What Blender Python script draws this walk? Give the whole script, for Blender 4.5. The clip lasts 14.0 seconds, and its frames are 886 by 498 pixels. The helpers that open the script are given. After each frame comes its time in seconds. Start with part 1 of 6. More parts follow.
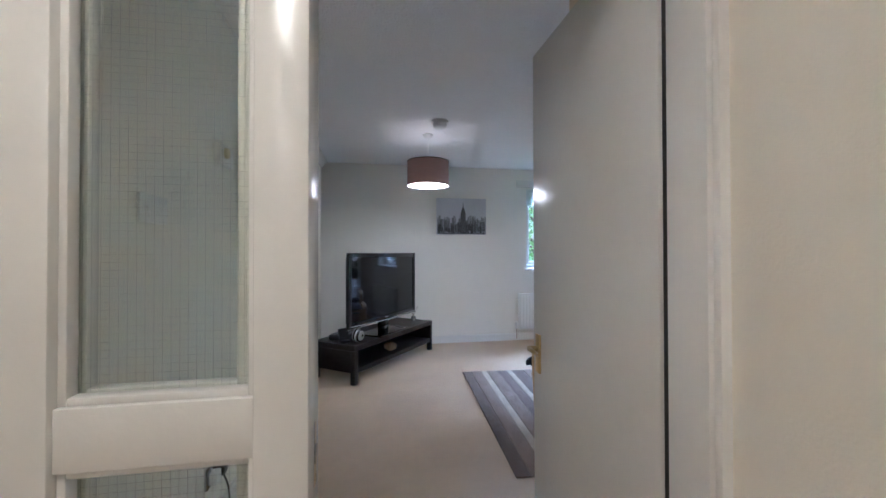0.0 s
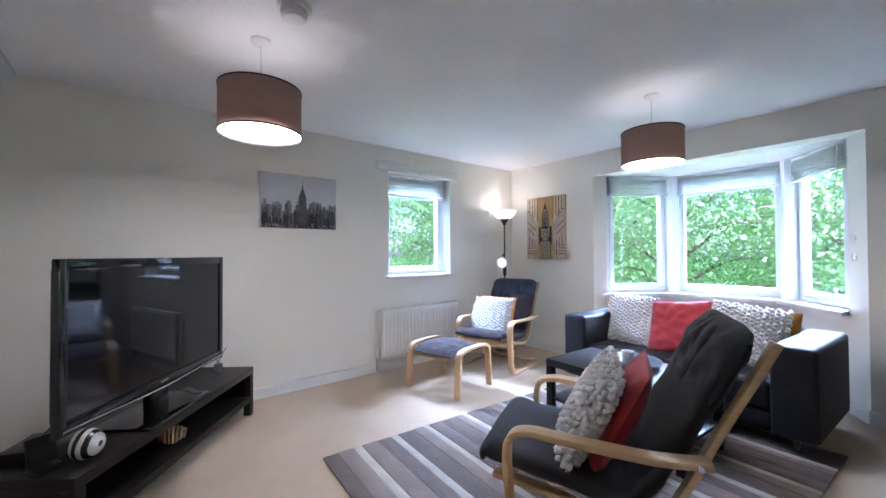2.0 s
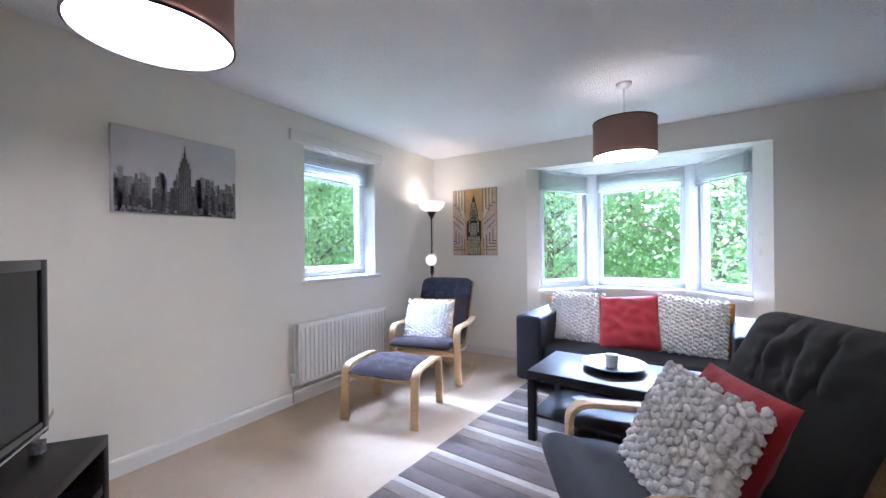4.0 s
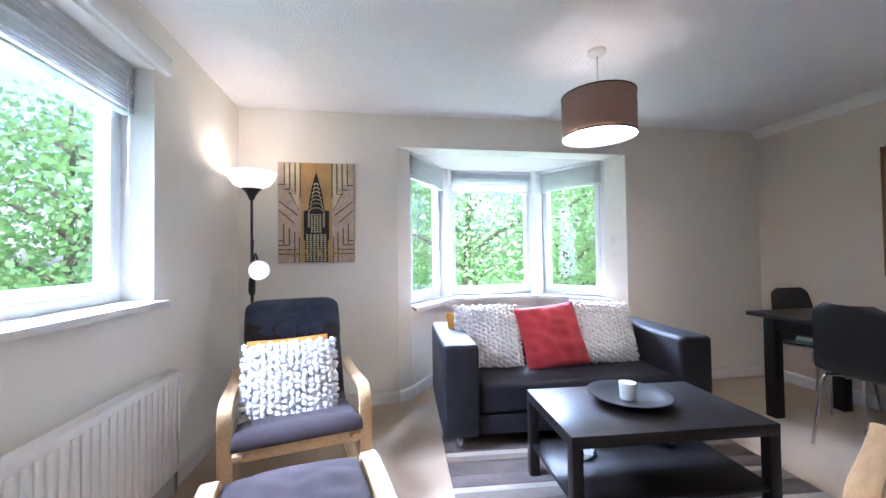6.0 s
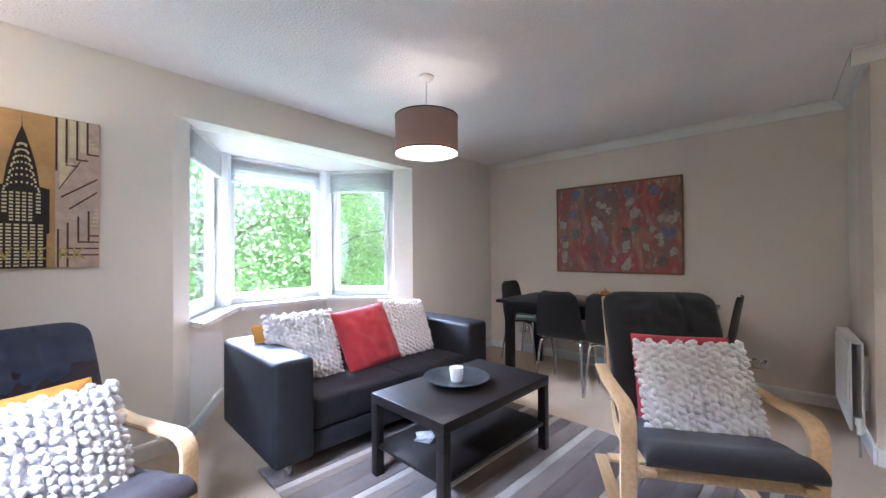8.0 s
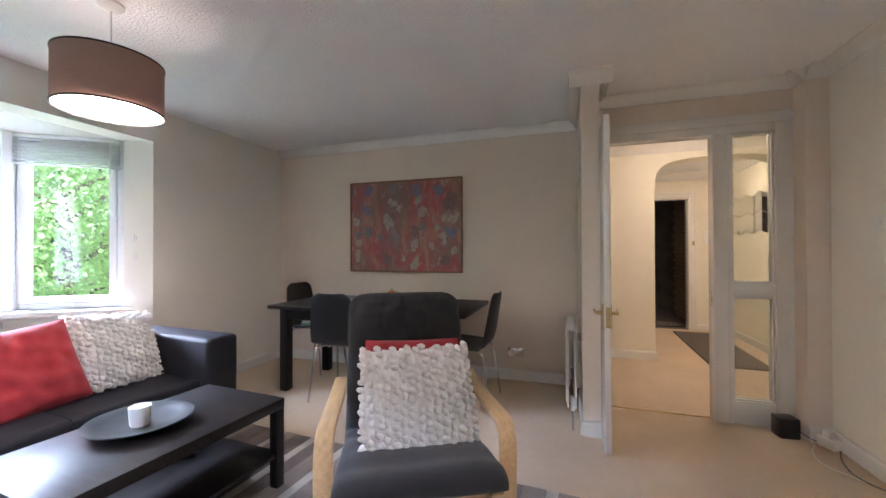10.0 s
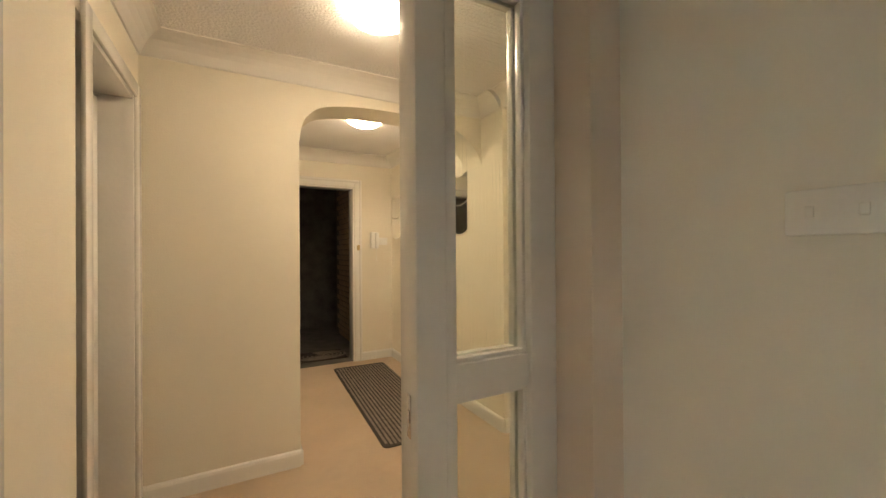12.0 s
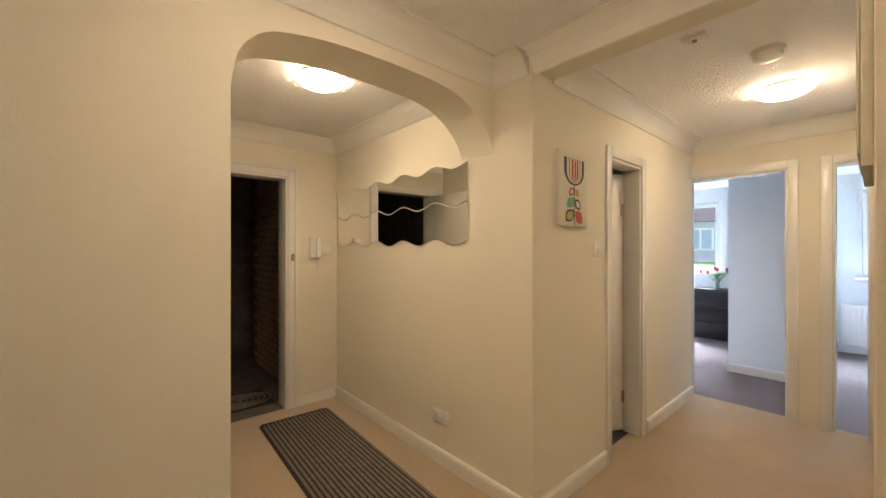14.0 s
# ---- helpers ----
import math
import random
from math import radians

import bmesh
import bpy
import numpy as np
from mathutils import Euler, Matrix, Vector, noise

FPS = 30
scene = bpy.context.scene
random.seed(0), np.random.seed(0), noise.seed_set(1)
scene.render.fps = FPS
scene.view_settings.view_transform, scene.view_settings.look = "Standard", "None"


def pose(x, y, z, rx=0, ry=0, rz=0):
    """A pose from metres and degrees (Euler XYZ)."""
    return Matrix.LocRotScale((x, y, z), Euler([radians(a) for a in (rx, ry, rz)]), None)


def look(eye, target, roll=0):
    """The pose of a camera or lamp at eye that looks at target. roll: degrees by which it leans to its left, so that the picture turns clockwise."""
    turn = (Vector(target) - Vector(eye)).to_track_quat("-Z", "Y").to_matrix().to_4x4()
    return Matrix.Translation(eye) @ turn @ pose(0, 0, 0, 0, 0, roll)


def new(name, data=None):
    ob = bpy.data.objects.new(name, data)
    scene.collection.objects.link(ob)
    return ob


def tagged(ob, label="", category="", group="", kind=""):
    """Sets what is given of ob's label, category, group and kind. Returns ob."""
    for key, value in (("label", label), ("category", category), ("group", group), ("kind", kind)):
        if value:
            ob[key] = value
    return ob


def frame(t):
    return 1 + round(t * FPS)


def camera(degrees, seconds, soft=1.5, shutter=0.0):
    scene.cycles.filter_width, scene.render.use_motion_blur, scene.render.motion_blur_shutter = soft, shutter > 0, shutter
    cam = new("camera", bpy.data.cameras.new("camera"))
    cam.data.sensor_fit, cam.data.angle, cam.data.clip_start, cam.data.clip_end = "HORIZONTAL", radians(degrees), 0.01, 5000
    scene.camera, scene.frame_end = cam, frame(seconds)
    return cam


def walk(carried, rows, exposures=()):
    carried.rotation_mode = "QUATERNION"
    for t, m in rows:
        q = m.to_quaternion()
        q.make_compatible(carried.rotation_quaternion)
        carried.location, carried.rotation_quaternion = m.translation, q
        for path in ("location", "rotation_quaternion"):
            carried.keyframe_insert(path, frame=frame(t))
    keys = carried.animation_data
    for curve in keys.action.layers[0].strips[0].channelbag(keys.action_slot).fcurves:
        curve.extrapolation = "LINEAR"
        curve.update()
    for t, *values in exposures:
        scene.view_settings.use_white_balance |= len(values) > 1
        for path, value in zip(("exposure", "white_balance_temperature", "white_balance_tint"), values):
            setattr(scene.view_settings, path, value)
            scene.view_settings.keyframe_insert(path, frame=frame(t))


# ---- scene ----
cam = camera(98.9, 14.0)
PATH = [
    (0, (1.058, 0.864, 1.192), (1.404, 2.833, 1.212), -0.1),
    (0.5, (1.21, 1.315, 1.207), (1.686, 3.257, 1.229), -0.2),
    (1, (1.259, 1.71, 1.183), (1.91, 3.602, 1.215), -0.2),
    (1.5, (1.193, 2.054, 1.167), (2.139, 3.816, 1.207), -0.3),
    (2, (1.054, 2.342, 1.2), (2.304, 3.903, 1.229), -0.3),
    (2.5, (0.981, 2.511, 1.194), (2.408, 3.912, 1.231), -0.5),
    (4.8, (1.231, 3.746, 1.223), (3.085, 4.489, 1.233), -0.7),
    (5, (1.369, 3.903, 1.211), (3.27, 4.525, 1.233), -0.8),
    (5.5, (1.666, 4.382, 1.176), (3.659, 4.548, 1.218), -0.7),
    (6, (1.944, 4.757, 1.162), (3.916, 4.426, 1.207), -0.8),
    (6.5, (2.132, 5.025, 1.191), (3.952, 4.195, 1.213), -0.5),
    (7, (2.253, 5.194, 1.204), (3.844, 3.983, 1.228), -0.6),
    (7.2, (2.255, 5.247, 1.2), (3.763, 3.925, 1.228), -0.5),
    (9.3, (2.124, 5.277, 1.198), (3.206, 3.595, 1.202), -0.3),
    (9.5, (2.088, 5.129, 1.2), (3.062, 3.382, 1.204), -0.2),
    (10, (1.92, 4.694, 1.186), (2.543, 2.794, 1.201), -0.2),
    (10.5, (1.746, 4.144, 1.196), (1.934, 2.153, 1.214), -0.2),
    (11, (1.553, 3.55, 1.201), (1.316, 1.564, 1.227), -0.1),
    (11.5, (1.402, 2.948, 1.225), (0.772, 1.05, 1.247), -0.2),
    (12, (1.326, 2.436, 1.261), (0.382, 0.673, 1.269), -0.4),
    (12.5, (1.325, 2.045, 1.305), (0.188, 0.40, 1.312), -0.1),
    (13, (1.333, 1.766, 1.338), (0.065, 0.219, 1.344), 0),
    (13.5, (1.325, 1.58, 1.354), (0.02, 0.064, 1.363), 0),
    (14, (1.311, 1.454, 1.37), (-0.007, -0.05, 1.371), 0),
]
EXPOSURES = [(0.0, 2.05, 4650, 16), (1.0, 2.32, 4850, 18), (2.0, 2.32, 4930, 20), (5.0, 2.3, 5150, 22), (6.0, 2.42, 5280, 22), (7.0, 2.5, 5400, 23), (9.5, 2.36, 5550, 24), (10.5, 2.5, 5950, 24), (12.0, 2.25, 6400, 15), (13.0, 2.0, 6400, 15), (14.0, 1.9, 6250, 16)]
walk(cam, [(t, look(eye, target, roll)) for t, eye, target, roll in PATH], EXPOSURES)

# ---- world, sun and large lights ----
world = bpy.data.worlds.new("sky")
scene.world = world
world.use_nodes = True
wn = world.node_tree.nodes
sky = wn.new("ShaderNodeTexSky")
sky.sky_type, sky.sun_disc = "NISHITA", False
sky.sun_elevation, sky.sun_rotation = radians(48), radians(250)
sky.air_density, sky.dust_density = 1.0, 2.5
world.node_tree.links.new(sky.outputs[0], wn["Background"].inputs[0])
wn["Background"].inputs[1].default_value = 0.11

sun = new("sun", bpy.data.lights.new("sun", "SUN"))
sun.data.energy, sun.data.angle, sun.data.color = 0.9, radians(2.0), (1.0, 0.95, 0.86)
sun.matrix_world = look((-20, -8, 24), (0, 0, 0))


def area_lamp(name, eye, target, w, h, watts, color):
    ob = new(name, bpy.data.lights.new(name, "AREA"))
    ob.data.shape, ob.data.size, ob.data.size_y = "RECTANGLE", w, h
    ob.data.energy, ob.data.color = watts, color
    ob.matrix_world = look(eye, target)
    return ob


def bulb(name, place, watts, color, radius=0.04):
    ob = new(name, bpy.data.lights.new(name, "POINT"))
    ob.data.energy, ob.data.color, ob.data.shadow_soft_size = watts, color, radius
    ob.location = place
    return ob


DAY = (0.74, 0.87, 1.0)
area_lamp("skylight_bay", (9.6, 3.6, 4.3), (2.2, 3.65, 0.9), 4.6, 1.9, 1450, DAY)
area_lamp("skylight_north", (3.5, 7.1, 2.9), (3.3, 4.4, 0.7), 1.3, 1.0, 175, DAY)
area_lamp("skylight_bedroom", (-7.2, 0.3, 3.0), (-4.5, 0.5, 0.8), 2.0, 1.2, 1700, DAY)
area_lamp("skylight_box_room", (-7.2, 2.7, 3.0), (-4.5, 2.3, 0.8), 1.6, 1.2, 230, DAY)
WARM, HALL = (1.0, 0.84, 0.66), (1.0, 0.77, 0.46)


# ---- helpers ----
def nodes_of(name):
    m = bpy.data.materials.new(name)
    m.use_nodes = True
    return m, m.node_tree.nodes, m.node_tree.links, m.node_tree.nodes["Principled BSDF"]


def surface(name, color, rough=0.6, metal=0.0, vary=0.08, scale=6.0, bump=0.0, bump_scale=200.0, spec=0.5, sheen=0.0, coat=0.0, alt=None, stretch=(1, 1, 1)):
    """A base colour that wanders by two noises, with a fine relief."""
    m, n, l, p = nodes_of(name)
    tc, mp = n.new("ShaderNodeTexCoord"), n.new("ShaderNodeMapping")
    mp.inputs["Scale"].default_value = stretch
    l.new(tc.outputs["Object"], mp.inputs[0])
    a, b = n.new("ShaderNodeTexNoise"), n.new("ShaderNodeTexNoise")
    a.inputs["Scale"].default_value, a.inputs["Detail"].default_value = scale, 4
    b.inputs["Scale"].default_value, b.inputs["Detail"].default_value = scale * 9, 3
    l.new(mp.outputs[0], a.inputs[0]), l.new(mp.outputs[0], b.inputs[0])
    both = n.new("ShaderNodeMath")
    both.operation = "MULTIPLY_ADD"
    both.inputs[1].default_value = 0.4
    l.new(b.outputs[0], both.inputs[0]), l.new(a.outputs[0], both.inputs[2])
    ramp = n.new("ShaderNodeMapRange")
    ramp.inputs[1].default_value, ramp.inputs[2].default_value = 0.4, 1.0
    l.new(both.outputs[0], ramp.inputs[0])
    mix = n.new("ShaderNodeMix")
    mix.data_type = "RGBA"
    dark = alt or tuple(c * (1 - 2 * vary) for c in color)
    mix.inputs[6].default_value = (*dark, 1)
    mix.inputs[7].default_value = (*[min(1, c * (1 + vary)) for c in color], 1)
    l.new(ramp.outputs[0], mix.inputs[0]), l.new(mix.outputs[2], p.inputs["Base Color"])
    p.inputs["Roughness"].default_value, p.inputs["Metallic"].default_value = rough, metal
    p.inputs["Specular IOR Level"].default_value = spec
    p.inputs["Sheen Weight"].default_value, p.inputs["Coat Weight"].default_value = sheen, coat
    if bump:
        c, d = n.new("ShaderNodeTexNoise"), n.new("ShaderNodeBump")
        c.inputs["Scale"].default_value, c.inputs["Detail"].default_value = bump_scale, 3
        d.inputs["Strength"].default_value, d.inputs["Distance"].default_value = bump, 0.01
        l.new(mp.outputs[0], c.inputs[0]), l.new(c.outputs[0], d.inputs["Height"]), l.new(d.outputs[0], p.inputs["Normal"])
    return m


def glow(name, color, strength):
    m, n, l, p = nodes_of(name)
    p.inputs["Base Color"].default_value = (0.8, 0.8, 0.78, 1)
    p.inputs["Emission Color"].default_value, p.inputs["Emission Strength"].default_value = (*color, 1), strength
    return m


def clear_glass(name, rough=0.0, tint=(1, 1, 1)):
    m, n, l, p = nodes_of(name)
    t, g, f, x = n.new("ShaderNodeBsdfTransparent"), n.new("ShaderNodeBsdfGlossy"), n.new("ShaderNodeLayerWeight"), n.new("ShaderNodeMixShader")
    t.inputs[0].default_value, g.inputs["Roughness"].default_value = (*tint, 1), rough
    w, k = n.new("ShaderNodeMath"), n.new("ShaderNodeMath")
    w.operation, w.inputs[1].default_value = "POWER", 4.0
    k.operation, k.inputs[1].default_value, k.inputs[2].default_value = "MULTIPLY_ADD", 0.45, 0.03
    l.new(f.outputs["Facing"], w.inputs[0]), l.new(w.outputs[0], k.inputs[0]), l.new(k.outputs[0], x.inputs[0]), l.new(t.outputs[0], x.inputs[1]), l.new(g.outputs[0], x.inputs[2])
    l.new(x.outputs[0], n["Material Output"].inputs[0])
    return m


# ---- materials ----
WALL = surface("wall_paint", (0.84, 0.81, 0.735), 0.75, vary=0.015, scale=1.2, bump=0.12, bump_scale=160, spec=0.25)
BEIGEW = surface("beige_paint", (0.755, 0.66, 0.565), 0.75, vary=0.015, scale=1.2, bump=0.12, bump_scale=160, spec=0.25)
HALLW = surface("hall_paint", (0.78, 0.73, 0.62), 0.75, vary=0.015, scale=1.2, bump=0.12, bump_scale=160, spec=0.25)
COOLW = surface("bedroom_paint", (0.74, 0.78, 0.80), 0.75, vary=0.015, scale=1.2, bump=0.1, bump_scale=160, spec=0.25)
CEIL = surface("stippled_ceiling", (0.88, 0.87, 0.87), 0.85, vary=0.02, scale=2, bump=0.9, bump_scale=75, spec=0.2)
GLOSS = surface("white_gloss_paint", (0.80, 0.78, 0.74), 0.22, vary=0.02, scale=3, bump=0.05, bump_scale=60)
UPVC = surface("white_upvc", (0.80, 0.81, 0.81), 0.3, vary=0.02, scale=3)
CARPET = surface("beige_carpet", (0.66, 0.50, 0.335), 0.95, vary=0.07, scale=2.2, bump=0.9, bump_scale=420, spec=0.1, sheen=0.3)
TAUPE = surface("taupe_carpet", (0.27, 0.225, 0.225), 0.95, vary=0.08, scale=2.2, bump=0.9, bump_scale=420, spec=0.1)
TILE = surface("dark_floor_tile", (0.08, 0.08, 0.085), 0.4, vary=0.2, scale=5)
BLACKWOOD = surface("black_brown_foil", (0.018, 0.015, 0.014), 0.36, vary=0.25, scale=8, stretch=(1, 8, 8), bump=0.06, bump_scale=90, spec=0.2)
BIRCH = surface("birch_veneer", (0.62, 0.42, 0.22), 0.38, vary=0.12, scale=7, stretch=(1, 9, 9), bump=0.04, bump_scale=60)
LEATHER = surface("dark_leather", (0.024, 0.024, 0.029), 0.52, vary=0.2, scale=9, bump=0.3, bump_scale=260, spec=0.2)
NAVY = surface("navy_cotton", (0.056, 0.066, 0.098), 0.9, vary=0.15, scale=10, bump=0.5, bump_scale=500, spec=0.2, sheen=0.1)
CHARCOAL = surface("black_cotton", (0.013, 0.013, 0.015), 0.88, vary=0.2, scale=10, bump=0.5, bump_scale=500, sheen=0.15)
WOOL = surface("white_wool", (0.78, 0.75, 0.74), 0.9, vary=0.05, scale=30, bump=0.5, bump_scale=160, sheen=0.3)
REDC = surface("red_cotton", (0.40, 0.022, 0.032), 0.8, vary=0.12, scale=12, bump=0.4, bump_scale=420, sheen=0.2)
AMBER = surface("orange_cotton", (0.72, 0.33, 0.05), 0.8, vary=0.12, scale=12, bump=0.4, bump_scale=420)
CHROME = surface("brushed_steel", (0.62, 0.62, 0.63), 0.2, 1.0, vary=0.05, scale=20)
BRASS = surface("worn_brass", (0.55, 0.40, 0.19), 0.28, 1.0, vary=0.15, scale=30)
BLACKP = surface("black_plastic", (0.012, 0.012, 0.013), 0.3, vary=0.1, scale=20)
PIANO = surface("gloss_black_plastic", (0.006, 0.006, 0.007), 0.06, vary=0.05, scale=20)
WHITEP = surface("white_plastic", (0.80, 0.79, 0.76), 0.35, vary=0.02, scale=20)
RADW = surface("radiator_enamel", (0.80, 0.79, 0.76), 0.3, vary=0.02, scale=5)
SHADE = surface("taupe_lampshade", (0.42, 0.31, 0.27), 0.85, vary=0.06, scale=20, stretch=(1, 1, 6), bump=0.4, bump_scale=350)
sn_, sl_ = SHADE.node_tree.nodes, SHADE.node_tree.links
tr_, mx_ = sn_.new("ShaderNodeBsdfTranslucent"), sn_.new("ShaderNodeMixShader")
tr_.inputs[0].default_value, mx_.inputs[0].default_value = (0.36, 0.27, 0.235, 1), 0.35
sl_.new(sn_["Principled BSDF"].outputs[0], mx_.inputs[1]), sl_.new(tr_.outputs[0], mx_.inputs[2]), sl_.new(mx_.outputs[0], sn_["Material Output"].inputs[0])
SCREEN = surface("tv_glass", (0.006, 0.006, 0.008), 0.05, vary=0.02, scale=3)
CANVAS = surface("canvas_white", (0.66, 0.66, 0.68), 0.8, vary=0.05, scale=4, bump=0.3, bump_scale=500)
GREY1 = surface("print_dark_grey", (0.12, 0.12, 0.125), 0.8, vary=0.3, scale=40)
GREY2 = surface("print_mid_grey", (0.25, 0.25, 0.255), 0.8, vary=0.35, scale=60)
GREY3 = surface("print_light_grey", (0.41, 0.41, 0.42), 0.8, vary=0.3, scale=60)
GOLD = surface("print_gold", (0.56, 0.34, 0.13), 0.7, vary=0.15, scale=6)
BROWN = surface("print_brown", (0.10, 0.048, 0.025), 0.7, vary=0.2, scale=30)
BLUSH = surface("print_blush", (0.60, 0.47, 0.38), 0.7, vary=0.15, scale=20)
CREAM = surface("print_cream", (0.72, 0.64, 0.40), 0.7, vary=0.1, scale=20)
MIRROR = surface("mirror_silver", (0.86, 0.86, 0.84), 0.015, 1.0, vary=0.0)
BRICK = surface("brown_brick", (0.38, 0.26, 0.15), 0.85, vary=0.3, scale=14, bump=0.6, bump_scale=90)
MORTAR = surface("grey_mortar", (0.16, 0.13, 0.10), 0.95, vary=0.2, scale=30, bump=0.5, bump_scale=200)
# low base colour carries the gloom of the unlit stairwell
LANDING = surface("dim_landing", (0.17, 0.15, 0.135), 0.8, vary=0.25, scale=6)
GLASS = clear_glass("window_glass")
SIDEGLASS = clear_glass("wired_glass", 0.02, (0.95, 0.97, 0.94))
LEAF = surface("spring_leaf", (0.28, 0.42, 0.17), 0.7, spec=0.2, vary=0.2, scale=1.1, alt=(0.18, 0.31, 0.11))
ln_, ll_ = LEAF.node_tree.nodes, LEAF.node_tree.links
lt_, lm_ = ln_.new("ShaderNodeBsdfTranslucent"), ln_.new("ShaderNodeMixShader")
lt_.inputs[0].default_value, lm_.inputs[0].default_value = (0.34, 0.48, 0.18, 1), 0.55
ll_.new(ln_["Principled BSDF"].outputs[0], lm_.inputs[1]), ll_.new(lt_.outputs[0], lm_.inputs[2]), ll_.new(lm_.outputs[0], ln_["Material Output"].inputs[0])
BARK = surface("grey_bark", (0.16, 0.125, 0.09), 0.9, vary=0.35, scale=9, bump=0.8, bump_scale=40, stretch=(1, 1, 0.2))
GRASS = surface("lawn_grass", (0.13, 0.30, 0.05), 0.9, vary=0.25, scale=3, bump=0.8, bump_scale=60)
TILEROOF = surface("grey_roof", (0.16, 0.13, 0.13), 0.85, vary=0.2, scale=8)
RENDERW = surface("roughcast", (0.58, 0.56, 0.54), 0.9, vary=0.1, scale=8, bump=0.5, bump_scale=60)


# ---- mesh helpers ----
def shade(ob, angle=35):
    for p in ob.data.polygons:
        p.use_smooth = True
    ob.data.set_sharp_from_angle(angle=radians(angle))
    return ob


def part(name, bm, material, parent=None, label="", smooth=True):
    """Links a bmesh as one mesh object, under a thing or a part."""
    me = bpy.data.meshes.new(name)
    bm.normal_update()
    bm.to_mesh(me)
    bm.free()
    me.materials.append(material)
    ob = new(name, me)
    if smooth:
        shade(ob)
    if parent:
        ob.parent = parent
    if label:
        tagged(ob, label)
    return ob


def thing(name, label, category, m=None, group="", kind=""):
    ob = new(name)
    ob.empty_display_size = 0.1
    tagged(ob, label, category, group, kind)
    if m is not None:
        ob.matrix_basis = m
    return ob


def structure(ob, label, category):
    return tagged(ob, label, category, kind="structure")


def box(x0, y0, z0, x1, y1, z1, bev=0.004, bm=None, seg=2):
    own = bmesh.new()
    bmesh.ops.create_cube(own, size=1)
    for v in own.verts:
        v.co = Vector((x0 + (v.co.x + 0.5) * (x1 - x0), y0 + (v.co.y + 0.5) * (y1 - y0), z0 + (v.co.z + 0.5) * (z1 - z0)))
    if bev:
        bmesh.ops.bevel(own, geom=own.edges[:], offset=min(bev, 0.45 * min(abs(x1 - x0), abs(y1 - y0), abs(z1 - z0))), segments=seg, affect="EDGES", profile=0.5)
    return merge(bm, own)


def merge(bm, own, m=None):
    if m is not None:
        bmesh.ops.transform(own, matrix=m, verts=own.verts[:])
    if bm is None:
        return own
    me = bpy.data.meshes.new("tmp")
    own.to_mesh(me)
    own.free()
    bm.from_mesh(me)
    bpy.data.meshes.remove(me)
    return bm


def boxes(*rows, bev=0.0):
    bm = bmesh.new()
    for r in rows:
        box(*r, bev=bev, bm=bm)
    return bm


def lathe(profile, steps=32, bm=None, m=None):
    """A body turned round z from (radius, height) pairs."""
    own = bmesh.new()
    rings = []
    for r, z in profile:
        rings.append([own.verts.new((max(r, 1e-4) * math.cos(2 * math.pi * k / steps), max(r, 1e-4) * math.sin(2 * math.pi * k / steps), z)) for k in range(steps)])
    for a, b in zip(rings, rings[1:]):
        for k in range(steps):
            own.faces.new((a[k], a[(k + 1) % steps], b[(k + 1) % steps], b[k]))
    bmesh.ops.remove_doubles(own, verts=own.verts[:], dist=2e-4)
    bmesh.ops.recalc_face_normals(own, faces=own.faces[:])
    return merge(bm, own, m)


def smooth_path(points, n=6):
    """Catmull-Rom points through the given ones."""
    ps = [Vector(p) for p in points]
    ps = [2 * ps[0] - ps[1], *ps, 2 * ps[-1] - ps[-2]]
    out = []
    for a, b, c, d in zip(ps, ps[1:], ps[2:], ps[3:]):
        for k in range(n):
            t = k / n
            out.append(0.5 * (2 * b + (c - a) * t + (2 * a - 5 * b + 4 * c - d) * t * t + (3 * b - a - 3 * c + d) * t**3))
    return out + [ps[-2]]


def tube(points, r, sides=8, n=6, bm=None, ends=True):
    own = bmesh.new()
    ps = smooth_path(points, n) if n else [Vector(p) for p in points]
    up, rings = None, []
    for i, p in enumerate(ps):
        d = (ps[min(i + 1, len(ps) - 1)] - ps[max(i - 1, 0)]).normalized()
        side = d.orthogonal().normalized() if up is None else (up - d * up.dot(d)).normalized()
        up = side
        w = d.cross(side)
        rad = r(i / (len(ps) - 1)) if callable(r) else r
        rings.append([own.verts.new(p + rad * (math.cos(2 * math.pi * k / sides) * side + math.sin(2 * math.pi * k / sides) * w)) for k in range(sides)])
    for a, b in zip(rings, rings[1:]):
        for k in range(sides):
            own.faces.new((a[k], a[(k + 1) % sides], b[(k + 1) % sides], b[k]))
    if ends:
        own.faces.new(rings[0][::-1]), own.faces.new(rings[-1])
    bmesh.ops.recalc_face_normals(own, faces=own.faces[:])
    return merge(bm, own)


